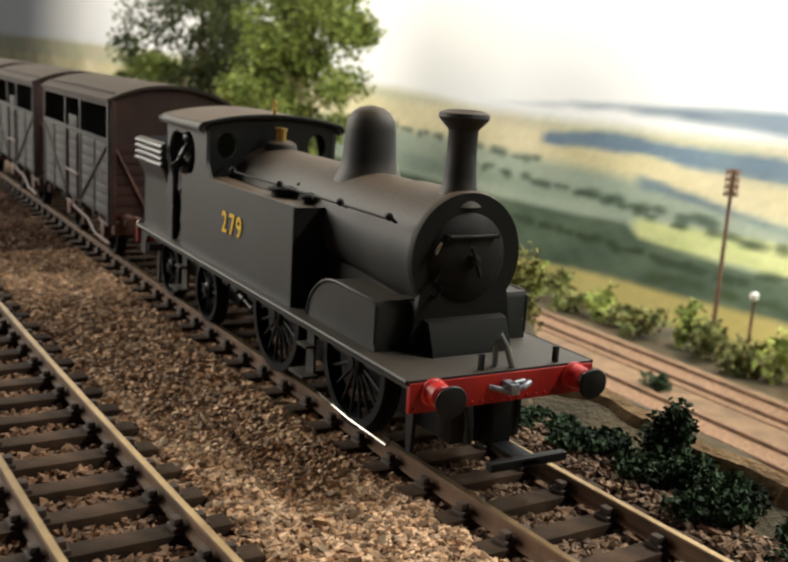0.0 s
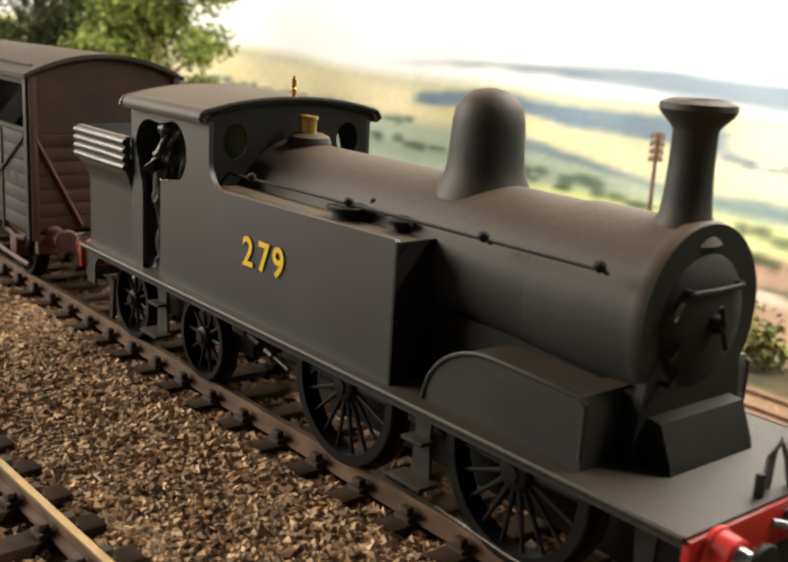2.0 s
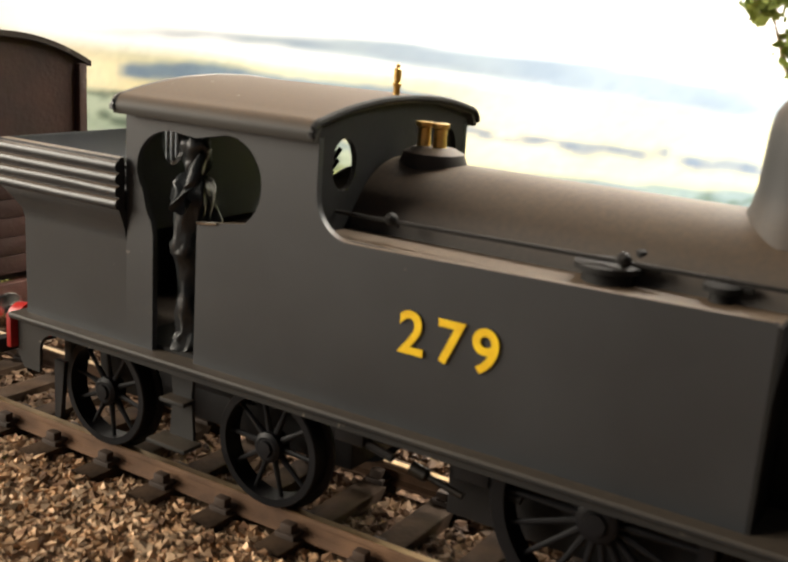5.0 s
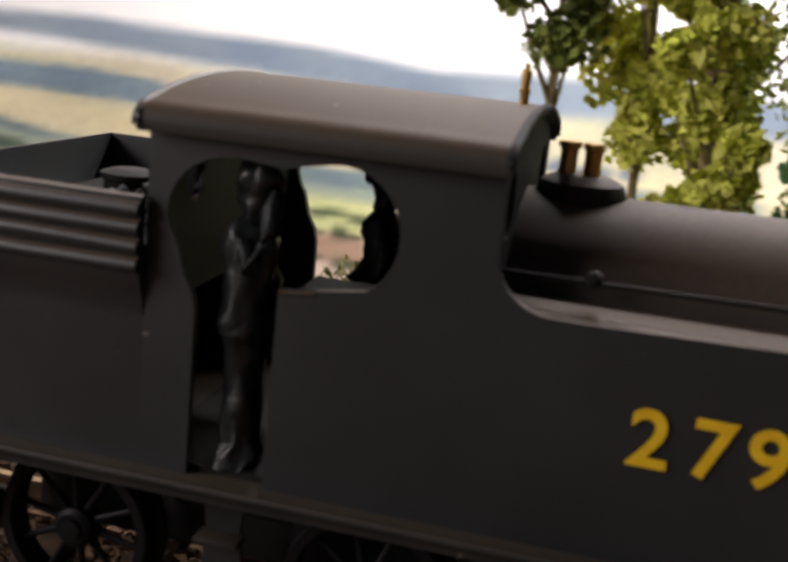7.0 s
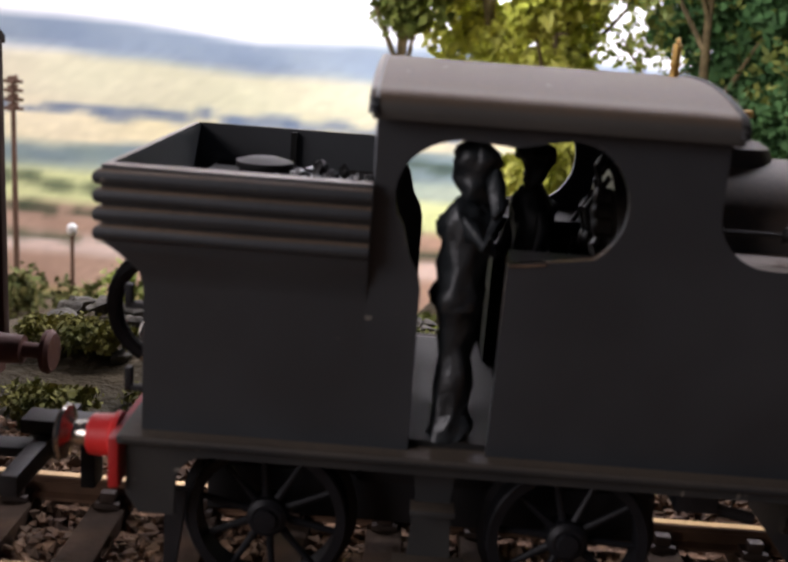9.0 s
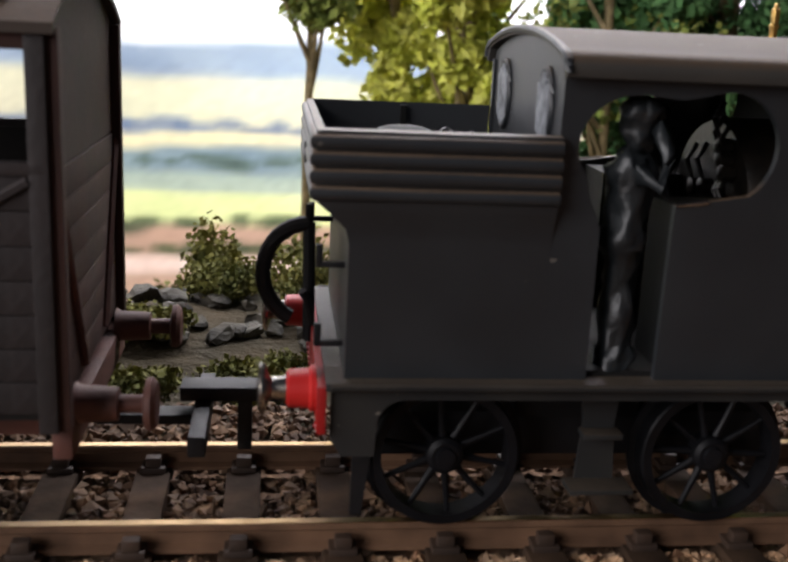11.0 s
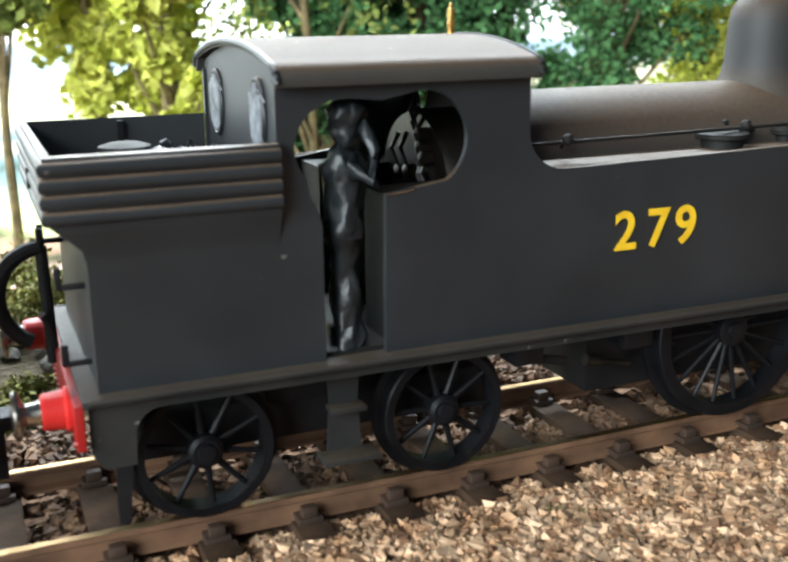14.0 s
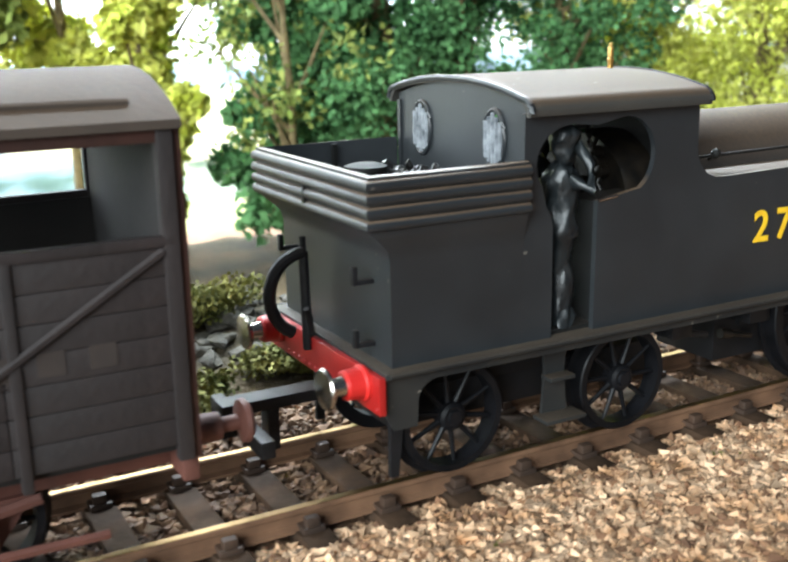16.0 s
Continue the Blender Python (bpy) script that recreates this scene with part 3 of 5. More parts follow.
def cab_and_tanks(loco):
    for s in (-1, 1):
        bm = B()
        plate(bm, side_outline(True), s * SIDE, s * (SIDE - 0.7))
        part("side_sheet", bm, GREY, loco, "plain grey cab and tank side", 20)
        bm = B()
        box(bm, 42.8, 86.25, min(s * 5.0, s * (SIDE - 0.72)), max(s * 5.0, s * (SIDE - 0.72)), TOP, 32.0)
        part("side_tank", bm, GREY, loco)
        # grey tank's forward plate is coloured dark for the shade on it
        bm = B()
        box(bm, 86.25, 86.6, min(s * 5.0, s * SIDE), max(s * 5.0, s * SIDE), TOP, 32.3)
        part("tank_front", bm, DARK, loco, "tank front plate with its shade in the dark colour")
        # window beading along the sill
        bm = B()
        tube(bm, [(28.5, s * SIDE, 30.8), (29.6, s * SIDE, 30.9), (31.2, s * SIDE, 31.1)], 0.2, 8)
        part("sill", bm, STEEL if s < 0 else GREY, loco, "worn bright sill")
        bm = B()
        lathe(bm, [(2.3, 0), (2.3, 1.0), (3.0, 1.1), (3.0, 1.6), (1.2, 1.9)], 24, (71.0, s * 8.6, 32.0))
        box(bm, 70.5, 75.5, s * 8.6 - 0.4, s * 8.6 + 0.4, 33.4, 34.0, 0.15)
        lathe(bm, [(0.6, 0), (0.6, 2.6), (0.3, 2.8)], 12, (73.0, s * 6.6, 32.0))
        part("tank_filler", bm, DARK, loco, "dark tank filler with its lever")
        bm = B()
        lathe(bm, [(1.0, 0), (1.0, 0.7), (1.6, 0.9), (1.6, 1.4), (0.5, 2.0)], 16, (80.5, s * 8.2, 32.0))
        box(bm, 79, 83, s * 8.2 - 0.3, s * 8.2 + 0.3, 33.0, 33.6, 0.1)
        part("tank_vent", bm, DARK, loco)
    # arched plates at front and back of the cab with round lookouts
    crown = [(y, 42.0 + 2.1 * (1 - (y / 13.35) ** 2)) for y in np.linspace(13.35, -13.35, 15)]

    def end_plate(x, zlow, hole_y, hole_z, hole_r, name, tall):
        for s in (-1, 1):
            bm = B()
            half = [(0, zlow)] + [(s * 13.3, zlow)] + [(y, z) for y, z in (crown[::-1] if s > 0 else crown) if y * s >= 0][::-1]
            ring = [(s * hole_y + hole_r * math.cos(a), hole_z + tall * hole_r * math.sin(a)) for a in np.linspace(0, 2 * math.pi, 20, endpoint=False)]
            outer = [bm.verts.new((x, y, z)) for y, z in half]
            inner = [bm.verts.new((x, y, z)) for y, z in ring]
            es = [bm.edges.new((outer[k], outer[(k + 1) % len(outer)])) for k in range(len(outer))]
            es += [bm.edges.new((inner[k], inner[(k + 1) % len(inner)])) for k in range(len(inner))]
            bmesh.ops.triangle_fill(bm, edges=es, use_beauty=True)
            for f in [f for f in bm.faces if all(v in inner for v in f.verts)]:
                bm.faces.remove(f)
            r = bmesh.ops.extrude_face_region(bm, geom=list(bm.faces))
            bmesh.ops.translate(bm, verts=[v for v in r["geom"] if isinstance(v, bmesh.types.BMVert)], vec=(0.6, 0, 0))
            # the forward cab plate takes the dark colour as its shade
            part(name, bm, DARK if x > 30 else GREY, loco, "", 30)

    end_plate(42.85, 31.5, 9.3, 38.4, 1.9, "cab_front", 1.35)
    end_plate(18.4, 28.0, 7.6, 38.0, 1.7, "cab_back", 1.75)
    for s in (-1, 1):
        for k in range(5):
            bm = B()
            tube(bm, [(18.1, s * 7.6 - 1.4 + 0.7 * k, 35.0 + 0.4 * abs(k - 2)), (18.05, s * 7.6 - 1.4 + 0.7 * k, 41.0 - 0.5 * abs(k - 2))], 0.26, 6)
            part("window_bar", bm, SCUFF, loco, "scraped bright window bar")
        bm = B()
        tube(bm, [(18.25, s * 7.6 + 1.9 * math.cos(a), 38.0 + 3.3 * math.sin(a)) for a in np.linspace(0, 6.3, 24)], 0.28, 6)
        part("window_rim", bm, GREY, loco)
    # roof
    bm = B()
    top = [(y, 43.1 + 1.65 * (1 - abs(y / 13.4) ** 2.2)) for y in np.linspace(-13.4, 13.4, 21)]
    roll = [(13.4 + 1.5 * math.sin(radians(a)), 41.6 + 1.5 * math.cos(radians(a))) for a in (18, 36, 54, 72, 90)]
    pts = [(-y, z) for y, z in roll[::-1]] + top + roll
    lip = [(14.7, 41.0), (14.1, 40.9), (13.9, 41.6)]
    low = lip + [(y, z - 0.75) for y, z in top[::-1]] + [(-y, z) for y, z in lip[::-1]]
    cross_plate(bm, pts + low, 17.75, 43.9)
    part("cab_roof", bm, ROOFGREY, loco, "arched cab roof with rolled edges, brown with dust", 40)
    # front rim coloured dark for shade, rear rim left grey
    for x, mat in ((17.85, GREY), (43.8, DARK)):
        bm = B()
        tube(bm, [(x, y * 0.995, z - 0.25) for y, z in pts], 0.4, 8)
        part("roof_rim", bm, mat, loco)
    # inside of the cab
    bm = B()
    box(bm, 17.5, 43, -12.5, 12.5, TOP - 0.2, TOP + 0.5)
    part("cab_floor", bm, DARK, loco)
    bm = B()
    lathe(bm, [(8.2, 0), (8.6, 1), (8.6, 5.2)], 32, (37.5, 0, 28.5), "X")
    box(bm, 37.6, 42.8, -8.4, 8.4, TOP, 28)
    part("backhead", bm, COPPER, loco, "black boiler backhead")
    rng = random.Random(8)
    for k in range(9):
        bm = B()
        y, z = rng.uniform(-6, 6), rng.uniform(26, 35)
        lathe(bm, [(0.8, 0), (0.8, -1.2), (0.3, -1.4)], 10, (37.4, y, z), "X")
        tube(bm, [(36.6, y, z), (36.2, y + 1.2, z + 2.5), (37.2, y + 1.5, z + 4)], 0.28, 6)
        part("gauge", bm, COPPER, loco)
    for s in (-1, 1):
        bm = B()
        box(bm, 29.0, 42.6, min(s * 6.5, s * 12.5), max(s * 6.5, s * 12.5), TOP, 30.4)
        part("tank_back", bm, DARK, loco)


def boiler(loco):
    cz = 29.5
    bm = B()
    lathe(bm, [(9.0, 43.3), (9.0, 100.8), (9.12, 100.85), (9.12, 101.6)], 64, (0, 0, cz), "X")
    part("boiler", bm, BOILER, loco, "grey boiler barrel brown with dust on top")
    bm = B()
    lathe(bm, [(9.15, 101.5), (9.3, 101.7), (9.3, 115.0), (9.6, 115.2), (9.7, 116.2), (9.4, 116.9)], 64, (0, 0, cz), "X")
    part("smokebox", bm, BOILER, loco)
    # front face darkened in colour for its shade
    bm = B()
    face = [(9.45 * math.cos(a), cz + 9.45 * math.sin(a)) for a in np.linspace(radians(-35), radians(215), 40)] + [(-9.2, 15.5), (9.2, 15.5)]
    cross_plate(bm, face, 116.0, 117.0)
    part("smokebox_front", bm, DARK, loco, "black smokebox front with shade in its colour")
    bm = B()
    lathe(bm, [(6.9, 116.3), (6.9, 116.8), (6.3, 117.4), (3.5, 118.2), (0.4, 118.5)], 48, (0, 0, cz - 0.2), "X")
    door = part("smokebox_door", bm, DARK, loco)
    bm = B()
    lathe(bm, [(1.0, 118.3), (0.8, 119.6), (0.4, 119.8)], 16, (0, 0, cz - 0.2), "X")
    tube(bm, [(119.4, 0, cz - 0.2), (119.6, 0.8, cz - 2.6)], 0.3, 8)
    tube(bm, [(119.6, 0, cz - 0.2), (119.8, -1.2, cz + 2.0)], 0.3, 8)
    part("door_dart", bm, DARK, door)
    bm = B()
    tube(bm, [(118.4, -4.2, cz + 3.2), (118.6, 0, cz + 3.2), (118.4, 4.2, cz + 3.2)], 0.32, 8)
    for y in (-4.2, 4.2):
        tube(bm, [(116.8, y, cz + 3.2), (118.5, y, cz + 3.2)], 0.45, 8)
    part("door_rail", bm, DARK, door)
    for y, z in ((-6.2, 30.5), (-6.0, 26.5), (-5.6, 23.8)):
        bm = B()
        tube(bm, [(116.4, y, z), (118.2, y, z), (118.4, y + 0.7, z + 1.6)], 0.35, 8)
        part("door_lug", bm, DARK if z < 27 else STEEL, door)
    # saddle and sloping cover below the door
    bm = B()
    plate(bm, [(86.4, TOP), (116.0, TOP), (116.0, 22.6), (98, 24), (86.4, 24)], -7.9, 7.9)
    part("saddle", bm, DARK, loco)
    bm = B()
    plate(bm, [(116.6, TOP), (120.4, TOP), (120.2, 16.4), (118.6, 20.2), (116.6, 20.5)], -6.9, 6.9)
    part("front_cover", bm, DARK, loco, "sloping dark cover plate, rusty at the foot")
    # chimney, dome, safety valves
    bm = B()
    skirt = [(3.9, 36.8), (3.1, 38.3), (2.6, 39.4), (2.4, 41.2), (2.25, 44.0), (2.2, 47.6), (2.45, 48.0), (3.5, 49.1), (3.8, 49.6), (3.7, 50.2), (2.7, 50.6), (2.3, 50.4), (2.0, 46)]
    lathe(bm, skirt, 40, (113.6, 0, 0))
    part("chimney", bm, BOILER, loco, "flared grey chimney")
    bm = B()
    dome = [(6.2, 36.4), (5.4, 38.0), (4.95, 39.1), (4.65, 40.6), (4.5, 43), (4.35, 45.4), (4.05, 47.0), (3.2, 48.3), (2.0, 49.1), (0.5, 49.4)]
    lathe(bm, dome, 40, (84.7, 0.3, 0))
    part("dome", bm, BOILER, loco, "tall round-topped steam dome")
    bm = B()
    lathe(bm, [(3.8, 37.4), (3.75, 38.5), (3.4, 39.4), (2.4, 39.9), (0.5, 40.0)], 32, (47.6, 0, 0), squash=(0.95, 0.85))
    base = part("safety_valve_base", bm, BOILER, loco)
    for x in (46.3, 48.2):
        bm = B()
        lathe(bm, [(0.75, 39.3), (0.66, 41.2), (0.7, 41.8), (0.9, 42.0), (0.9, 42.4), (0.5, 42.4)], 20, (x, 0, 0))
        part("safety_valve", bm, BRASS, base, "brass safety valve")
    bm = B()
    lathe(bm, [(0.6, 44.2), (0.42, 44.7), (0.34, 45.8), (0.46, 46.0), (0.46, 46.25), (0.34, 46.4), (0.4, 47.0), (0.4, 47.7), (0.2, 47.85), (0.22, 48.2), (0.08, 48.3)], 16, (42.2, 0.6, -0.35))
    part("whistle", bm, BRASS, loco, "brass whistle on the roof")
    # handrails
    for s in (-1, 1):
        bm = B()
        tube(bm, [(43.5, s * 8.75 - 1.2, 33.9), (80, s * 8.75 - 1.2, 34.3), (112.8, s * 8.75 - 1.2, 34.6)], 0.2, 8)
        part("handrail", bm, DARK, loco)
        for x in (49.9, 72.8, 96.8, 112.6):
            bm = B()
            lathe(bm, [(0.2, 0), (0.34, 1.0), (0.62, 1.3), (0.62, 1.8), (0.3, 2.2)], 12, (x, s * 7.5 - 1.2, 33.3 + 0.012 * (x - 50)), "Z", Matrix.Rotation(radians(s * -55), 4, "X"))
            part("handrail_knob", bm, DARK, loco)


def footplate(loco):
    bm = B()
    box(bm, -0.3, 128.6, -14.8, 14.8, 14.75, TOP, 0.12)
    part("footplate", bm, PLATE, loco, "long grey footplate")
    for s in (-1, 1):
        bm = B()
        outline = [(0.2, 14.75), (128.0, 14.75), (128.0, 13.7), (6.5, 13.7)] + arc(6.5, 11.3, 2.4, 90, 180, 5) + [(4.0, 8.6), (1.2, 8.6), (0.2, 10.2)]
        plate(bm, outline, s * 13.9, s * 13.5)
        part("valance", bm, PLATE, loco)
        bm = B()
        tube(bm, [(0.2, s * 14.75, 15.2), (60, s * 14.75, 15.2), (128.4, s * 14.75, 15.2)], 0.36, 8)
        part("edge_angle", bm, PLATE, loco)
        # splasher and sandbox over the leading wheels
        bm = B()
        out = [(114.8, TOP), (114.8, 22.0), (114.3, 22.9), (113.3, 22.9), (102.4, 23.1)] + arc(101.8, 15.4, 10.2, 90, 180, 10, 7.7)
        plate(bm, out, s * 12.6, s * 5.0)
        bmesh.ops.remove_doubles(bm, verts=bm.verts, dist=0.01)
        part("splasher", bm, PLATE, loco, "rounded splasher joined to a sandbox", 30)
        bm = B()
        tube(bm, [(x, s * 12.55, z) for x, z in ([(114.6, 16.5), (114.7, 22.2), (113.6, 22.8), (102.4, 23.05)] + arc(101.8, 15.4, 10.1, 92, 180, 10, 7.65))], 0.3, 8)
        part("splasher_bead", bm, PLATE, loco)
        # hanging steps
        for x, w in ((24.5, 1.9), (90.4, 1.7)):
            bm = B()
            plate(bm, [(x - w, 14.8), (x + w, 14.8), (x + w * 0.75, 10.4), (x + w * 0.95, 5.0), (x - w * 0.95, 5.0), (x - w * 0.75, 10.4)], s * 11.0, s * 10.55)
            plate_part = part("step_plate", bm, PLATE, loco)
            for z, ww, d in ((9.8, 1.8, 2.0), (4.9, 2.9, 2.9)):
                bm = B()
                box(bm, x - ww, x + ww, min(s * 10.7, s * (10.7 + d)), max(s * 10.7, s * (10.7 + d)), z - 0.25, z + 0.25, 0.1)
                part("tread", bm, PLATE, plate_part)
    # bent lamp iron and small irons on the front
    bm = B()
    tube(bm, [(126.6, -0.4, TOP), (126.8, -0.6, 18.5), (127.2, 0, 20.2), (127.8, 0.6, 18.5), (127.9, 1.6, TOP)], 0.42, 8)
    part("lamp_iron", bm, LAMPGREY, loco, "bent grey lamp iron")
    for y in (-3.2, 9.0):
        bm = B()
        box(bm, 127.2, 127.9, y - 0.35, y + 0.35, TOP, TOP + 2.4, 0.1)
        part("lamp_iron", bm, BLACK, loco)
    # beams and buffers
    for x0, x1, s, name in ((128.2, 129.0, 1, "front_beam"), (-1.0, -0.2, -1, "rear_beam")):
        bm = B()
        box(bm, x0, x1, -14.6, 14.6, 10.9, 15.1, 0.1)
        beam = part(name, bm, RED, loco, "red buffer beam")
        for y in (-11.2, 11.2):
            bm = B()
            lathe(bm, [(2.0, 0), (2.0, 0.4), (1.75, 0.6), (1.65, 2.3), (1.4, 2.5)], 24, (x1 if s > 0 else x0, y, 13.7), "X", Matrix.Rotation(0 if s > 0 else math.pi, 4, "Z"))
            shank = part("buffer_shank", bm, REDBRIGHT, beam, "bright red buffer shank")
            bm = B()
            lathe(bm, [(1.2, 2.2), (1.1, 2.6), (0.95, 3.8)], 20, (x1 if s > 0 else x0, y, 13.7), "X", Matrix.Rotation(0 if s > 0 else math.pi, 4, "Z"))
            part("buffer_ram", bm, STEEL, beam, "polished steel buffer ram")
            bm = B()
            lathe(bm, [(0.9, 3.7), (1.2, 4.0), (2.2, 4.3), (2.3, 4.55), (2.1, 4.8), (0.6, 5.0)], 28, (x1 if s > 0 else x0, y, 13.7), "X", Matrix.Rotation(0 if s > 0 else math.pi, 4, "Z"))
            part("buffer_head", bm, STEEL if s < 0 else BLACK, beam, "round buffer head")
        rng = random.Random(5)
        for k in range(20):
            bm = B()
            yy = -14 + 28 * k / 19
            if abs(abs(yy) - 11.2) > 2.4:
                lathe(bm, [(0.28, 0), (0.2, 0.22)], 8, (x1 if s > 0 else x0, yy, 11.5), "X", Matrix.Rotation(0 if s > 0 else math.pi, 4, "Z"))
                part("rivet", bm, RED, beam)
            else:
                bm.free()
    # coupling hooks
    bm = B()
    box(bm, 128.9, 131.5, -0.7, 0.7, 12.6, 14.2, 0.2)
    tube(bm, [(129, -2.6, 13.4), (130.6, -0.5, 13.0), (131.2, 1.4, 13.6), (130.6, 2.8, 14.0)], 0.42, 8)
    tube(bm, [(130.2, -1.0, 13.4), (130.8, 0.2, 14.2), (130.4, 2.0, 14.2)], 0.36, 8)
    part("screw_coupling", bm, SCUFF, loco, "silvery screw coupling")
    bm = B()
    box(bm, 127.0, 136.0, -1.5, 1.5, 4.0, 4.9, 0.2)
    box(bm, 134.6, 136.0, -6.0, 6.0, 3.8, 5.1, 0.2)
    box(bm, 126.0, 129.0, -1.5, 1.5, 4.0, 11.0, 0.2)
    part("tension_coupling", bm, WHEEL, loco, "black plastic coupling")
    bm = B()
    box(bm, -13.5, -0.9, -1.5, 1.5, 8.3, 9.8, 0.3)
    box(bm, -8.0, -6.6, -1.2, 1.2, 3.2, 8.4, 0.2)
    part("drawbar", bm, BLACK, loco, "black drawbar to the first van")
    # brake hose on the bunker back
    bm = B()
    pts = [(-1.2, 2.2, 13.5), (-1.3, 2.2, 20), (-1.4, 2.2, 25.4)]
    tube(bm, pts, 0.62, 10)
    pipe = part("vacuum_pipe", bm, BLACK, loco, "black vacuum pipe")
    bm = B()
    tube(bm, [(-1.4 - 4.4 * math.sin(a), 2.2, 20.4 + 4.9 * math.cos(a)) for a in np.linspace(0, 2.75, 16)], 0.78, 10)
    part("hose", bm, BLACK, pipe)
    bm = B()
    tube(bm, [(-1.4, 2.2, 25.0), (-1.4, 2.2, 27.2)], 0.4, 8)
    tube(bm, [(-1.0, 1.2, 15.5), (-1.5, 0.9, 18), (-2.0, 0.4, 19)], 0.4, 8)
    part("pipe_end", bm, BLACK, pipe)
    bm = B()
    tube(bm, [(128.8, -5.5, 10.9), (129.4, -5.5, 8), (128.8, -5.2, 5.6)], 0.6, 8)
    part("front_hose", bm, BLACK, loco)


def chassis(loco):
    bm = B()
    box(bm, 56, 126, -5.6, 5.6, 4.2, 14.7, 0.2)
    box(bm, 60, 100, -6.4, 6.4, 9.0, 14.7, 0.2)
    part("main_frame", bm, BLACK, loco)
    bm = B()
    box(bm, 5, 44, -5.4, 5.4, 5.0, 9.4, 0.2)
    box(bm, 18, 30, -6.0, 6.0, 9.0, 14.7, 0.2)
    part("bogie_frame", bm, BLACK, loco)
    bset = wheel_meshes(6.75, 10, 1.7, 0)
    dset = wheel_meshes(10.55, 18, 2.0, 0)
    for s in (-1, 1):
        add_wheel(loco, bset, 10, 10.9, s * 9.0, 6.85, 12)
        add_wheel(loco, bset, 10, 36.0, s * 9.0, 6.85, 3)
        add_wheel(loco, dset, 18, 73.3, s * 9.1, 10.65, 0)
        add_wheel(loco, dset, 18, 104.1, s * 9.1, 10.65, 0)
        for x0, x1 in ((58.5, 62.3), (86, 89.6), (44.5, 48)):
            bm = B()
            box(bm, x0, x1, min(s * 6.0, s * 9.6), max(s * 6.0, s * 9.6), 10.2, 14.6, 0.2)
            tube(bm, [(x0, s * 8.8, 11.2), (x1 + 3.2, s * 8.8, 9.8)], 0.5, 8)
            part("brake_gear", bm, BLACK, loco)
        bm = B()
        lathe(bm, [(0.7, 0), (0.7, 1.8), (0.35, 2.0), (0.35, 6.0)], 12, (53.6, s * 9.0, 9.6), "X", Matrix.Rotation(radians(12), 4, "Y"))
        part("injector", bm, COPPER, loco, "small dark injector")
        bm = B()
        tube(bm, [(93, s * 10.4, 2.0), (104, s * 10.3, 1.2), (115.5, s * 9.9, 0.9), (117, s * 9.9, 2.4)], 0.22, 6)
        part("pickup_wire", bm, STEEL, loco, "thin bright pick-up wire")
        bm = B()
        plate(bm, [(119.5, 14.6), (122.5, 14.6), (121.8, 2.2), (120.6, 1.6)], s * 9.6, s * 8.9)
        part("guard_iron", bm, BLACK, loco)
        bm = B()
        plate(bm, [(2.5, 9.0), (4.3, 9.0), (3.4, 1.4), (2.4, 1.4)], s * 10.4, s * 9.7)
        part("guard_iron", bm, BLACK, loco)


def running_number(loco):
    """The painted figures on the tank side."""
    for ch, x0 in (("2", 53.7), ("7", 57.8), ("9", 61.3)):
        cu = bpy.data.curves.new("digit", "FONT")
        cu.body, cu.size, cu.extrude, cu.offset = ch, 5.7, 0.04, 0.10
        tmp = new("digit", cu)
        me = bpy.data.meshes.new_from_object(tmp.evaluated_get(bpy.context.evaluated_depsgraph_get()))
        bpy.data.objects.remove(tmp)
        lo = min(v.co.x for v in me.vertices)
        me.transform(Matrix.Translation((x0 * MM, -(SIDE + 0.10) * MM, 22.95 * MM)) @ Matrix.Rotation(radians(90), 4, "X") @ Matrix.Scale(MM, 4) @ Matrix.Translation((-lo, 0, 0)))
        me.materials.clear()
        me.materials.append(YELLOW)
        ob = new("digit", me)
        ob.parent = loco
        tagged(ob, "painted yellow figure " + ch)


def widen(ob, near=-14.6, k=1.075):
    """Widens the bodywork away from the near side; round fittings and running gear keep their shape and shift with the centre line."""
    shift = Matrix.Translation((0, -near * (k - 1) * MM, 0))
    for c in ob.children:
        kind = c.name.split(".")[0]
        if kind in ("wheel", "main_frame", "bogie_frame", "handrail", "handrail_knob", "digit", "brake_gear", "pickup_wire", "injector", "guard_iron", "step_plate"):
            continue
        if kind in ("boiler", "smokebox", "smokebox_front", "smokebox_door", "chimney", "dome", "safety_valve_base", "whistle", "filler_lid", "vacuum_pipe", "saddle", "front_cover"):
            m = shift
        else:
            m = shift @ Matrix.Diagonal((1, k, 1, 1))
        for d in [c] + list(c.children):
            d.data.transform(m)


loco = thing("tank_locomotive", "weathered dark grey model tank locomotive numbered 279", "locomotive")
footplate(loco)
chassis(loco)
bunker(loco)
cab_and_tanks(loco)
boiler(loco)
running_number(loco)
widen(loco)


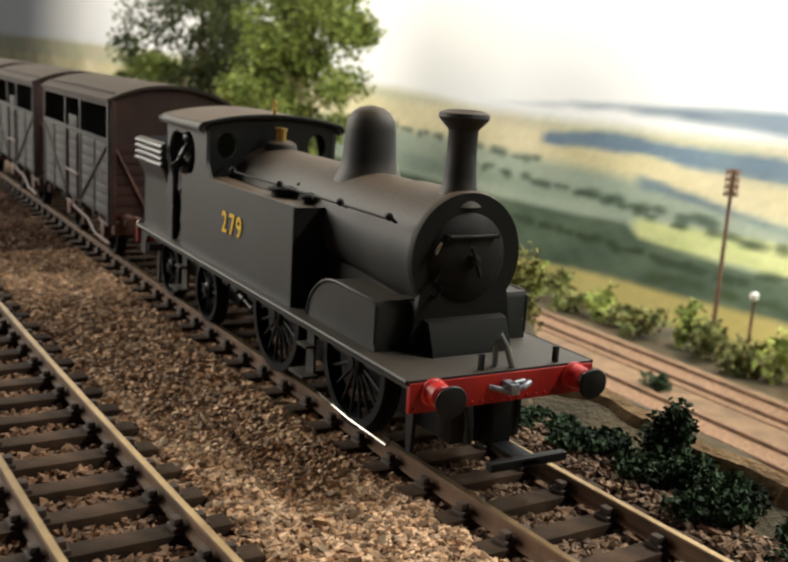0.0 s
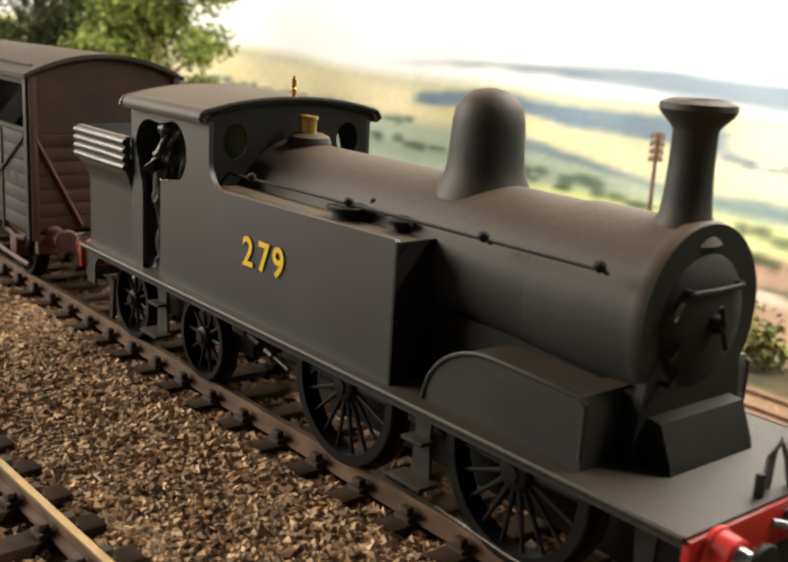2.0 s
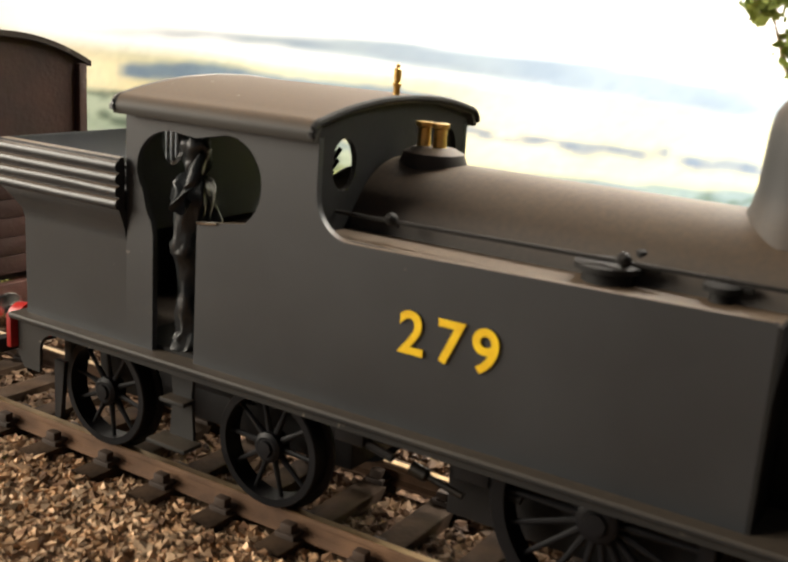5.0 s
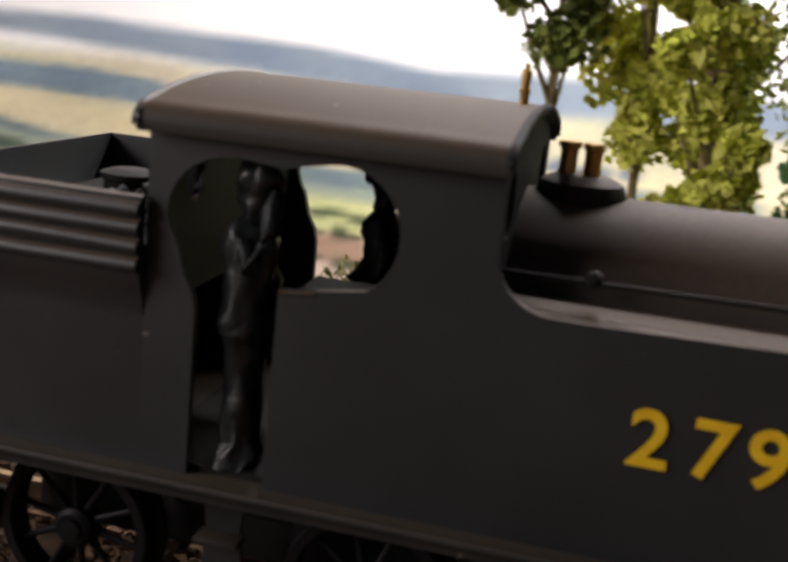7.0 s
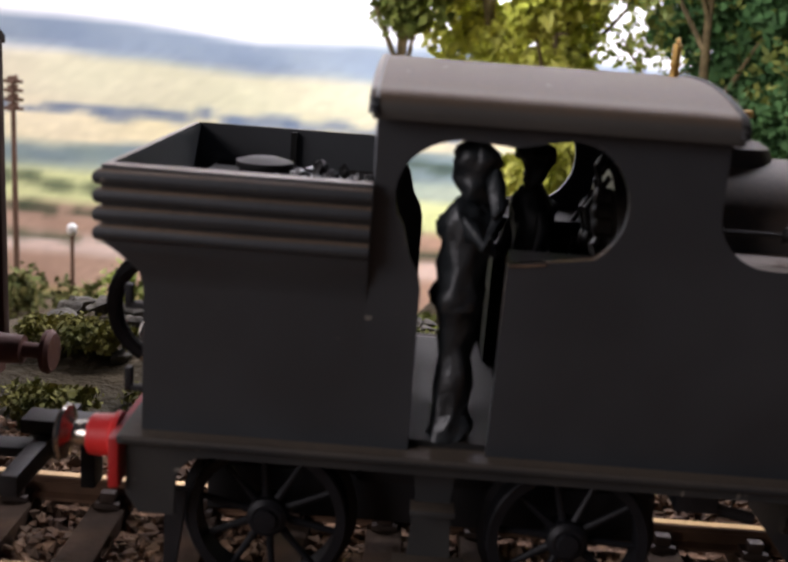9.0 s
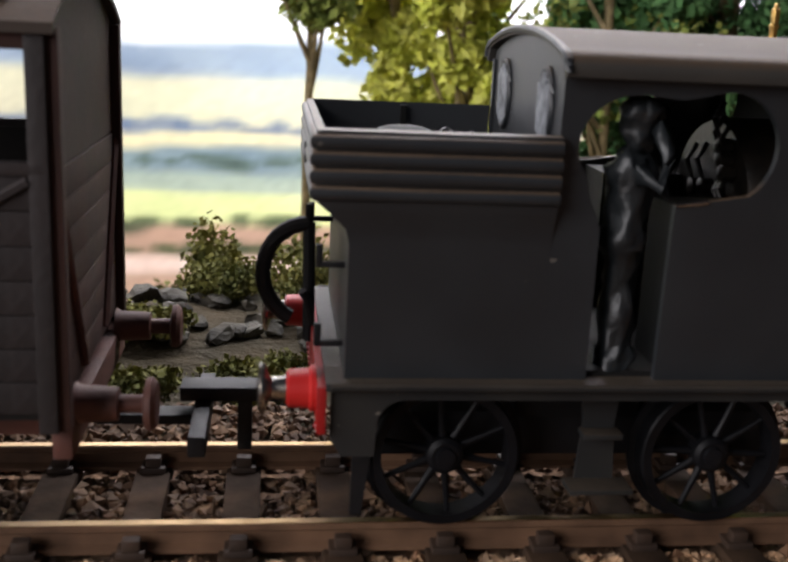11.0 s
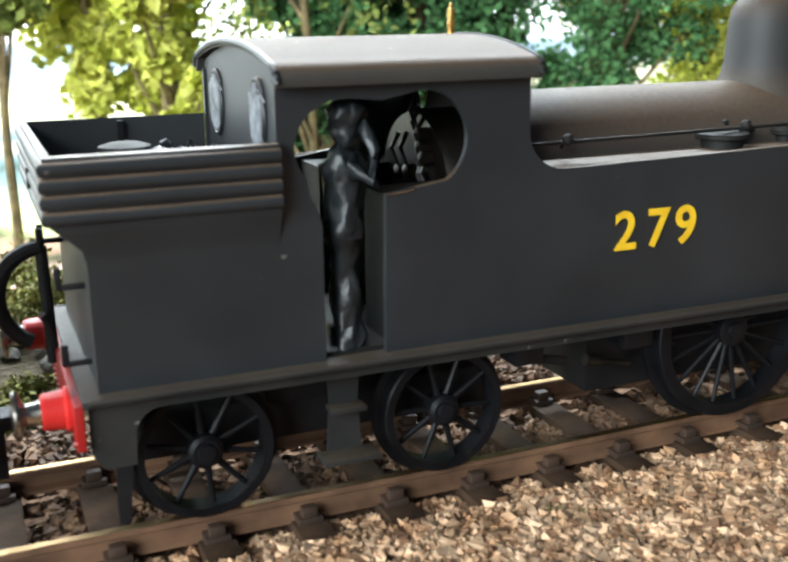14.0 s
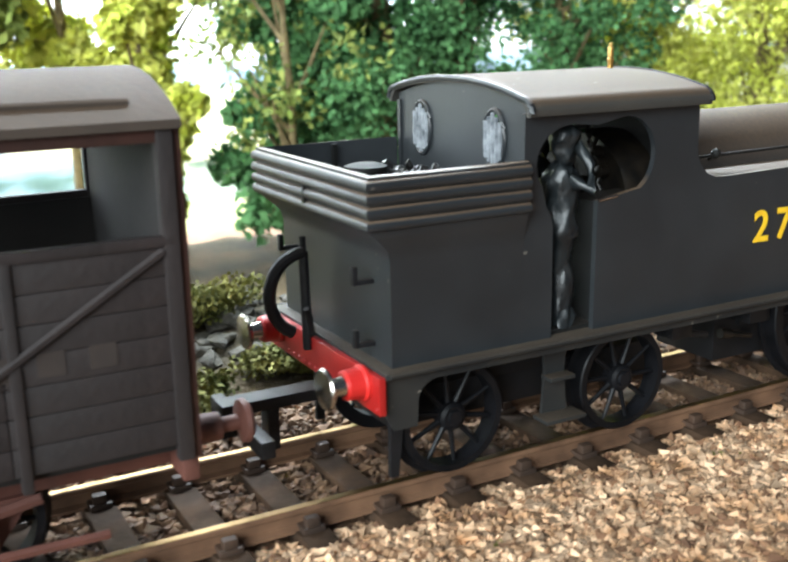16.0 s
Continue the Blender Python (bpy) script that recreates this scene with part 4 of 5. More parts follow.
def crew(name, x, y, z, h, mat, label, turn, raised):
    """A painted cast figure as one plain lumpy mesh."""
    bm = B()
    k = h / 24.0
    prof = [(1.9, 0), (2.1, 1.0), (1.6, 2.2), (1.75, 6), (1.6, 8), (1.95, 10.8), (2.3, 11.6), (2.0, 13.0), (2.2, 16.0), (2.3, 18.0), (1.5, 19.3), (0.9, 19.8)]
    for n, (r, zz) in enumerate(prof):
        prof[n] = (r * k, zz * k)
    lathe(bm, prof, 18, squash=(0.86, 1.1))
    lathe(bm, [(0.8 * k, 19.4 * k), (1.35 * k, 20.5 * k), (1.4 * k, 21.8 * k), (1.7 * k, 22.4 * k), (1.6 * k, 23.2 * k), (0.8 * k, 23.9 * k)], 14, (0.3 * k, 0, 0))
    if raised:
        tube(bm, [(0, -1.8 * k, 17.8 * k), (1.6 * k, -4.0 * k, 16.9 * k), (2.4 * k, -2.6 * k, 19.4 * k), (1.6 * k, -1.0 * k, 21.8 * k)], [0.95 * k, 0.95 * k, 0.8 * k, 0.7 * k], 8)
    else:
        tube(bm, [(0.2, -2.2 * k, 17.6 * k), (0.8 * k, -2.8 * k, 14.5 * k), (2.4 * k, -2.0 * k, 12.6 * k)], [0.8 * k, 0.75 * k, 0.65 * k], 8)
    tube(bm, [(0.0, 2.2 * k, 17.6 * k), (0.6 * k, 2.7 * k, 14.5 * k), (1.6 * k, 2.2 * k, 11.8 * k)], [0.8 * k, 0.75 * k, 0.65 * k], 8)
    bmesh.ops.subdivide_edges(bm, edges=list(bm.edges), cuts=1, use_grid_fill=True)
    for v in bm.verts:
        v.co += noise.noise_vector(v.co * 0.5 + Vector((x, 0, 0))) * 0.55 + noise.noise_vector(v.co * 1.1 + Vector((x, 5, 0))) * 0.5
    ob = part(name, bm, mat, None, label, 80)
    ob.matrix_basis = pose(x * MM, y * MM, z * MM, 0, 0, turn)
    return tagged(ob, label, "figurine")


crew("crew_figurine", 25.2, -10.4, 15.9, 23.4, CREWCLOTH, "glossy dark painted cast figurine standing in the cab doorway", 0, True)
crew("crew_figurine", 31.8, 3.2, 15.9, 22.4, CREWDARK, "black painted cast figurine inside the cab", 200, False)

# ---- cattle wagons ----


def make_van():
    L, W = 40.0, 15.4
    van = thing("cattle_wagon", "weathered brown cattle wagon with grey dusty roof", "wagon", -61.5, line_y(-61), 0, group="train of cattle wagons")
    # body planks, bottom to waist, on sides and ends
    bm = B()
    box(bm, -7.95, 7.95, -0.3, 0.3, 0, 2.66, 0.1)
    plank_s = mesh_of("plank", bm, VANGREY)
    bm = B()
    box(bm, -0.3, 0.3, -W, W, 0, 2.66, 0.1)
    plank_e = mesh_of("plank", bm, VANBROWN)
    for s in (-1, 1):
        for j in range(7):
            for k in range(5):
                part_mesh("plank", plank_s, van, (-32 + 16 * k, s * W, 13.2 + 2.72 * j))
            if s != 0:
                part_mesh("plank", plank_e, van, (s * (L - 0.2), 0, 13.2 + 2.72 * j))
    # near-black sheets inside the planks put the wagon's inner shade into colour
    for s in (-1, 1):
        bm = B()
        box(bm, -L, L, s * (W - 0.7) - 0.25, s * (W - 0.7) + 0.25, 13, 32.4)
        part("side_lining", bm, VANSHADE, van)
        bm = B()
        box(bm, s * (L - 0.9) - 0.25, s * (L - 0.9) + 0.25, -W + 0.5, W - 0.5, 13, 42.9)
        part("end_lining", bm, VANSHADE, van)
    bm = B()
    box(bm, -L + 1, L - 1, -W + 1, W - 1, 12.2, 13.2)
    part("wagon_floor", bm, VANSHADE, van)
    # waist and top rails, posts round the open slot
    for s in (-1, 1):
        bm = B()
        box(bm, -L, L, min(s * (W - 0.5), s * (W + 0.6)), max(s * (W - 0.5), s * (W + 0.6)), 32.2, 33.2, 0.15)
        part("waist_rail", bm, VANGREY, van)
        bm = B()
        box(bm, -L, L, min(s * (W - 0.5), s * (W + 0.4)), max(s * (W - 0.5), s * (W + 0.4)), 41.4, 43.4, 0.15)
        part("top_rail", bm, VANBROWN, van)
        for x in (-L + 0.7, -25, -9.3, 9.3, 25, L - 0.7):
            bm = B()
            low = abs(x) == 25
            box(bm, x - (0.5 if low else 0.75), x + (0.5 if low else 0.75), s * W - 0.6, s * W + (0.6 if low else 0.75), 11.6, 32.6 if low else 42.6, 0.15)
            part("post", bm, VANGREY, van)
        for x0, x1 in ((-10, -38.5), (10, 38.5)):
            bm = B()
            tube(bm, [(x0, s * (W + 0.5), 14.6), (x1, s * (W + 0.35), 31.8)], 0.42, 6)
            part("brace", bm, VANGREY, van)
        bm = B()
        for x in (-6.5, 6.5):
            tube(bm, [(x, s * (W + 0.55), 13.4), (x, s * (W + 0.55), 32.0)], 0.4, 6)
        tube(bm, [(-8.6, s * (W + 0.55), 20.5), (8.6, s * (W + 0.55), 20.5)], 0.45, 6)
        part("door_iron", bm, VANIRON, van)
        bm = B()
        box(bm, -5.0, 5.0, s * (W + 0.1) - 0.3, s * (W + 0.1) + 0.3, 33.2, 36.6, 0.1)
        part("flap", bm, VANGREY, van)
    for s in (-1, 1):
        bm = B()
        end = [(-W, 32.3), (W, 32.3), (W, 43.0)] + [(y, 43.0 + 4.0 * (1 - (y / W) ** 2)) for y in np.linspace(W, -W, 13)][1:]
        cross_plate(bm, end, s * (L - 0.5), s * L)
        part("end_panel", bm, VANBROWN, van)
        for y in (-W + 0.6, W - 0.6):
            bm = B()
            box(bm, s * L - 0.5 + 0.4 * s, s * L + 0.5 + 0.4 * s, y - 0.7, y + 0.7, 11.6, 43.0, 0.12)
            part("end_post", bm, VANBROWN, van)
        for q in (-1, 1):
            bm = B()
            tube(bm, [(s * (L + 0.25), q * 14.4, 31.5), (s * (L + 0.25), q * 5.5, 14)], 0.45, 6)
            part("end_strap", bm, VANIRON, van)
    # faint worn lettering, too worn to read
    for k, x in enumerate((23.5, 28.0, 32.5)):
        bm = B()
        box(bm, x - 1.2, x + 1.2, -W - 0.36, -W - 0.3, 22.0, 24.2)
        part("worn_mark", bm, FADED, van)
    # roof
    bm = B()
    ys = np.linspace(-16.4, 16.4, 27)
    up = [(y, 43.4 + 4.1 * (1 - abs(y / 16.4) ** 2.1)) for y in ys]
    cross_plate(bm, up + [(y, z - 0.8) for y, z in up[::-1]], -L - 0.8, L + 0.8)
    part("roof", bm, VANROOF, van, "arched roof, brown with dust")
    for s in (-1, 1):
        bm = B()
        tube(bm, [(-L, s * 13.6, 44.85), (0, s * 13.2, 45.1), (L - 3, s * 13.6, 44.85)], 0.35, 6)
        part("rain_strip", bm, VANROOF, van)
    # underframe
    for s in (-1, 1):
        bm = B()
        box(bm, -L, L, s * 9.6 - 0.7, s * 9.6 + 0.7, 9.2, 11.8, 0.15)
        part("solebar", bm, VANIRON, van)
    for s in (-1, 1):
        bm = B()
        box(bm, s * L - 0.8, s * L + 0.8, -14.6, 14.6, 8.8, 12.0, 0.2)
        stock = part("headstock", bm, VANIRON, van)
        for y in (-11.2, 11.2):
            bm = B()
            lathe(bm, [(1.9, 0.5), (1.6, 1.0), (1.45, 4.0), (0.8, 4.1), (0.8, 6.0), (2.2, 6.3), (2.3, 6.8), (1.9, 7.2)], 24, (s * L, y, 12.4), "X", Matrix.Rotation(0 if s > 0 else math.pi, 4, "Z"))
            part("buffer", bm, VANIRON, stock)
        bm = B()
        box(bm, min(s * L, s * (L + 11)), max(s * L, s * (L + 11)), -1.3, 1.3, 6.4, 7.4, 0.2)
        box(bm, min(s * (L + 9.4), s * (L + 11)), max(s * (L + 9.4), s * (L + 11)), -8.5, 8.5, 6.2, 8.2, 0.2)
        part("tension_coupling", bm, BLACK, van)
    wset = wheel_meshes(6.6, 8, 1.5, 0)
    for x in (-20.5, 20.5):
        for s in (-1, 1):
            add_wheel(van, wset, 8, x, s * 8.9, 6.7, 7)
            bm = B()
            plate(bm, [(x - 5.5, 9.4), (x + 5.5, 9.4), (x + 1.8, 4.4), (x - 1.8, 4.4)], s * 11.0, s * 10.4)
            box(bm, x - 1.9, x + 1.9, min(s * 10.8, s * 12.6), max(s * 10.8, s * 12.6), 5.0, 8.6, 0.3)
            tube(bm, [(x - 6, s * 11.8, 9.2), (x, s * 11.8, 8.3), (x + 6, s * 11.8, 9.2)], 0.6, 6)
            part("axle_guard", bm, VANIRON, van)
    for s in (-1, 1):
        bm = B()
        tube(bm, [(-14, s * 12.5, 8.6), (6, s * 12.8, 7.4), (16, s * 13.2, 5.0), (32, s * 13.4, 4.8)], 0.5, 6)
        box(bm, -15.5, -12.5, s * 9 - 1, s * 9 + 1, 2.5, 9.0, 0.3)
        part("brake_lever", bm, VANIRON, van)
    return van


van = make_van()
for x in (-157.0, -252.5):
    copy_thing(van, pose(x * MM, line_y(x) * MM, 0))

# ---- planting ----


def scatter_shape(verts, faces, c, r, rng, flat=1.0):
    """Adds one uneven eight-sided lump."""
    n = len(verts)
    for d in ((1, 0, 0), (-1, 0, 0), (0, 1, 0), (0, -1, 0), (0, 0, 1), (0, 0, -1)):
        k = r * rng.uniform(0.6, 1.25)
        verts.append((c[0] + d[0] * k + rng.uniform(-.35, .35) * r, c[1] + d[1] * k + rng.uniform(-.35, .35) * r, c[2] + (d[2] * k + rng.uniform(-.3, .3) * r) * flat))
    for a, b, e in ((0, 2, 4), (2, 1, 4), (1, 3, 4), (3, 0, 4), (2, 0, 5), (1, 2, 5), (3, 1, 5), (0, 3, 5)):
        faces.append((n + a, n + b, n + e))


def leaf_cloud(verts, faces, c, r, count, size, rng, squash=0.8):
    """A tuft of small leaf flakes round a centre, thinning outwards."""
    for _ in range(count):
        d = Vector((rng.gauss(0, 1), rng.gauss(0, 1), rng.gauss(0, 1))).normalized() * r * rng.uniform(0.35, 1.05)
        p = Vector(c) + Vector((d.x, d.y, d.z * squash))
        a = Vector((rng.uniform(-1, 1), rng.uniform(-1, 1), rng.uniform(-1, 1))).normalized() * size * rng.uniform(0.6, 1.4)
        b = a.cross(Vector((rng.uniform(-1, 1), rng.uniform(-1, 1), rng.uniform(-1, 1)))).normalized() * size * rng.uniform(0.4, 1.0)
        n = len(verts)
        verts += [tuple(p - a), tuple(p - b * 0.8), tuple(p + a), tuple(p + b)]
        faces.append((n, n + 1, n + 2, n + 3))


def make_tree(x, y, z, height, spread, leaf, label, seed, tufts=34, low=0.3, flake=2.6, dense=150):
    rng = random.Random(seed)
    t = thing("tree", label, "tree", x, y, z)
    bm = B()
    lean = rng.uniform(-0.06, 0.06) * height
    pts = [(lean * (k / 8) ** 1.5 + rng.uniform(-1, 1), rng.uniform(-1, 1), height * 0.86 * k / 8) for k in range(9)]
    tube(bm, pts, [height * (0.010 if "open" in label else 0.024) * (1 - 0.1 * k) for k in range(9)], 8)
    tips = []
    for k in range(tufts):
        f = low + (1 - low) * (k + rng.random()) / tufts
        wide = spread * (0.45 + 0.75 * math.sin(math.pi * min(max((f - low) / (1.02 - low), 0.06), 0.97)))
        a = rng.uniform(0, 6.28)
        rr = wide * rng.uniform(0.15, 1.0)
        base = Vector((lean * f ** 1.5, 0, height * max(f - 0.16, 0.14)))
        tip = Vector((lean + rr * math.cos(a), rr * math.sin(a), height * f))
        tips.append(tip)
        if k % 2 == 0:
            tube(bm, [base, base.lerp(tip, 0.5) + Vector((0, 0, rng.uniform(-3, 1))), tip], [height * (0.005 if "open" in label else 0.009), height * 0.004, height * 0.0015], 5)
    part("trunk", bm, BARK, t)
    verts, faces = [], []
    for tip in tips:
        leaf_cloud(verts, faces, tip, spread * rng.uniform(0.24, 0.46), dense, flake, rng)
    me = bpy.data.meshes.new("crown")
    me.from_pydata([(v[0] * MM, v[1] * MM, v[2] * MM) for v in verts], [], faces)
    me.materials.append(leaf)
    c = new("crown", me)
    c.parent = t
    return t


def gz(x, y):
    return ground_z(x, y)


TREES = [
    # far trees behind the wagons
    (-780, 385, 250, 78, LEAFOLIVE, "tall olive model tree beyond the line", 1),
    (-1120, 385, 300, 95, LEAFFAR, "tall dark green model tree beyond the line", 2),
    (-1330, 390, 140, 55, LEAFOLIVE, "small olive model tree beyond the line", 3),
    # open trees behind the cab
    (8, 380, 290, 36, LEAFOLIVE, "thin open model tree with bare trunk", 5),
    (132, 320, 250, 46, LEAFOLIVE, "thin open olive model tree", 4),
    # wood on the bank
    (52, 396, 280, 36, LEAFYELLOW, "open yellow-green model tree on the bank", 7),
    (84, 378, 290, 40, LEAFYELLOW, "pale yellow-green model tree on the bank", 8),
    (150, 362, 300, 44, LEAFDARK, "dense dark green model tree on the bank", 9),
    (192, 348, 300, 56, LEAFDARK, "dense dark green model tree on the bank", 16),
    (236, 344, 300, 60, LEAFDARK, "dense green model tree on the bank", 10),
    (282, 336, 290, 46, LEAFDARK, "dense green model tree on the bank", 15),
    (352, 336, 290, 60, LEAFYELLOW, "pale yellow-green model tree on the bank", 11),
    (425, 325, 290, 74, LEAFYELLOW, "yellow-green model tree on the bank", 12),
    (510, 300, 290, 80, LEAFYELLOW, "yellow-green model tree on the bank", 13),
    (600, 280, 290, 80, LEAFYELLOW, "yellow-green model tree on the bank", 14),
]
for x, y, h, s, leaf, lab, seed in TREES:
    thin = "open" in lab
    far = y > 360
    make_tree(x, y, gz(x, y) - 2, h, s, leaf, lab, seed, (26 if x < 80 else 30) if thin else 64, (0.5 if x < 30 else 0.25) if thin else 0.06, 3.2 if far else 2.0, (190 if x < 80 else 90) if thin else 400)


def make_bush(x, y, r, h, leaf, label, seed, flake=1.2, count=700, z=None):
    rng = random.Random(seed)
    verts, faces = [], []
    z0 = gz(x, y) if z is None else z
    for k in range(9):
        a = rng.uniform(0, 6.28)
        d = r * rng.uniform(0, 0.7)
        leaf_cloud(verts, faces, (x + d * math.cos(a), y + d * math.sin(a), z0 + h * rng.uniform(0.2, 0.75)), r * rng.uniform(0.35, 0.55), count // 9, flake, rng, h / r * 0.8)
    return stuff_mesh("bush", verts, faces, leaf, label, "bush", "")


for k, (x, y, r, h) in enumerate(((131, 33, 6, 12), (143, 29, 8, 7), (150, 24, 8, 6), (119, 27, 8, 4), (108, 25, 7, 3), (160, 31, 10, 7), (172, 25, 11, 8), (136, 27, 8, 5))):
    make_bush(x, y, r, h, BUSH, "dark green foam bush by the line", 40 + k, 0.55, 3400)
for k, (x, y, r, h) in enumerate(((-22, 30, 8, 5), (-40, 33, 9, 5), (-6, 36, 9, 4), (-58, 30, 8, 5), (12, 40, 9, 5), (30, 33, 8, 5), (22, 52, 9, 5), (-25, 52, 10, 5), (5, 62, 11, 6), (-12, 70, 10, 6), (-45, 48, 10, 5), (-75, 34, 9, 5))):
    make_bush(x, y, r, h, MOSS, "mossy green scatter clump", 70 + k, 0.55, 2600)
for k, (x, y, rad, h) in enumerate(((-16, 94, 13, 28), (0, 98, 12, 27))):
    make_bush(x, y, rad, h, MOSS, "green shrub on the bank behind the line", 500 + k, 0.9, 2400)
# hedge beyond the lower line
rng = random.Random(77)
for k in range(46):
    x = -900 + 24 * k + rng.uniform(-6, 6)
    make_bush(x, 362 + rng.uniform(-6, 8), rng.uniform(13, 19), rng.uniform(14, 30), HEDGE if k % 3 else LEAFOLIVE, "olive hedge clump beyond the lower line", 200 + k, 2.2, 420, -100)
for k in range(16):
    make_bush(-360 + 27 * k, 214 + rng.uniform(-14, 10), rng.uniform(7, 12), rng.uniform(5, 10), MOSS, "low green clump beside the lower line", 300 + k, 1.8, 240)
make_bush(-120, 287, 9, 9, BUSH, "green clump between the lower tracks", 400, 1.8, 300, -98)


def telegraph_pole(x, y, h, arms):
    p = thing("telegraph_pole", "brown wooden telegraph pole with cross-arms", "telegraph pole", x, y, -98, group="poles along the lower line")
    bm = B()
    tube(bm, [(0, 0, 0), (0, 0, h * 0.5), (0, 0, h)], [1.5, 1.25, 1.0], 10)
    part("pole", bm, POLE, p)
    for k in range(arms):
        bm = B()
        box(bm, -0.7, 0.7, -5.5, 5.5, h - 3 - 4 * k, h - 1.6 - 4 * k, 0.2)
        box(bm, -4.5, 4.5, -0.7, 0.7, h - 3 - 4 * k, h - 1.6 - 4 * k, 0.2)
        arm = part("cross_arm", bm, POLE, p)
        for y0 in (-4.6, -2.2, 2.2, 4.6):
            bm = B()
            lathe(bm, [(0.5, 0), (0.7, 0.8), (0.4, 1.8)], 8, (0, y0, h - 1.6 - 4 * k))
            part("insulator", bm, WHITE if arms < 3 else POLE, arm)
    return p


telegraph_pole(-160, 366, 108, 4)
post = thing("signal_post", "white-headed post beside the hedge", "post", -134, 366, -98)
bm = B()
tube(bm, [(0, 0, 0), (0, 0, 20), (0, 0, 40)], 0.9, 8)
part("pole", bm, POLE, post)
bm = B()
lathe(bm, [(1.0, 38), (2.4, 39.5), (2.4, 42), (1.0, 43.5)], 12)
part("head", bm, WHITE, post)

# rocks on the bank
rng = random.Random(9)
for k in range(70):
    x = rng.uniform(-32, 30)
    y = rng.uniform(48, 74)
    bm = B()
    r = bmesh.ops.create_icosphere(bm, subdivisions=2, radius=rng.uniform(1.0, 2.6))
    s = rng.random() * 50
    for v in r["verts"]:
        v.co += noise.noise_vector(v.co * 0.4 + Vector((s, 0, 0))) * 1.6
        v.co.z *= 0.6
    ob = part("rock", bm, ROCK, None, "", 25)
    ob.matrix_basis = pose(x * MM, y * MM, (gz(x, y) + 0.3) * MM, 0, 0, rng.uniform(0, 360))
    tagged(ob, "grey plaster rock in the grassy bank", "rock", "rocks of the bank")

# tan edge of the upper ground
strip("ground_edge", LIP, lambda x: 41 + 1.2 * math.sin(x * 0.13) + 0.8 * math.sin(x * 0.37), 60, 330, [(-4.0, -5.0), (3.0, -7.0), (1.8, -0.6), (0.2, 0.5), (-1.4, -0.4)], "ragged tan plaster edge of the upper ground", "edge", 4)

# ---- track pieces ----


def stones(name, n, region, mats, label, seed, size=(0.36, 0.82), keep=None):
    rng = np.random.default_rng(seed)
    oct_v = np.array([(1, 0, 0), (-1, 0, 0), (0, 1, 0), (0, -1, 0), (0, 0, 1), (0, 0, -1)], float)
    oct_f = np.array([(0, 2, 4), (2, 1, 4), (1, 3, 4), (3, 0, 4), (2, 0, 5), (1, 2, 5), (3, 1, 5), (0, 3, 5)])
    xs = rng.uniform(region[0], region[1], n)
    ys = rng.uniform(region[2], region[3], n)
    if keep is not None:
        ok = np.array([keep(a, b) for a, b in zip(xs, ys)])
        xs, ys = xs[ok], ys[ok]
    m = len(xs)
    r = rng.uniform(size[0], size[1], m) * (1 + 0.35 * (rng.random(m) > 0.93))
    z = np.array([ground_z(a, b) for a, b in zip(xs, ys)]) + rng.uniform(0.1, 0.75, m)
    over = np.array([min(abs(b - line_y(a)), abs(b - near_y(a))) for a, b in zip(xs, ys)])
    z += 1.2 * np.clip((over - 14.0) / 1.2, 0, 1)
    q = rng.normal(size=(m, 3, 3))
    q, _ = np.linalg.qr(q)
    v = oct_v[None] * rng.uniform(0.6, 1.3, (m, 6, 1)) + rng.uniform(-0.3, 0.3, (m, 6, 3))
    v = np.einsum("mij,mkj->mki", q, v) * r[:, None, None]
    v[:, :, 2] *= 0.8
    v += np.stack([xs, ys, z], -1)[:, None]
    f = oct_f[None] + 6 * np.arange(m)[:, None, None]
    return stuff_mesh(name, v.reshape(-1, 3).tolist(), f.reshape(-1, 3).tolist(), mats, label, "ballast")


def clear_of(x, y):
    """Keeps stones off the rails."""
    for fy in (line_y, near_y):
        d = y - fy(x)
        if min(abs(d - 8.75), abs(d + 8.75)) < 1.3:
            return False
    return True


def heap(x, y):
    """Fewer stones on top of the sleepers than between the tracks."""
    if not clear_of(x, y):
        return False
    for fy in (line_y, near_y):
        if abs(y - fy(x)) < 14.2 and (x % 9.4) < 4.0:
            return random.random() < 0.04
    return True


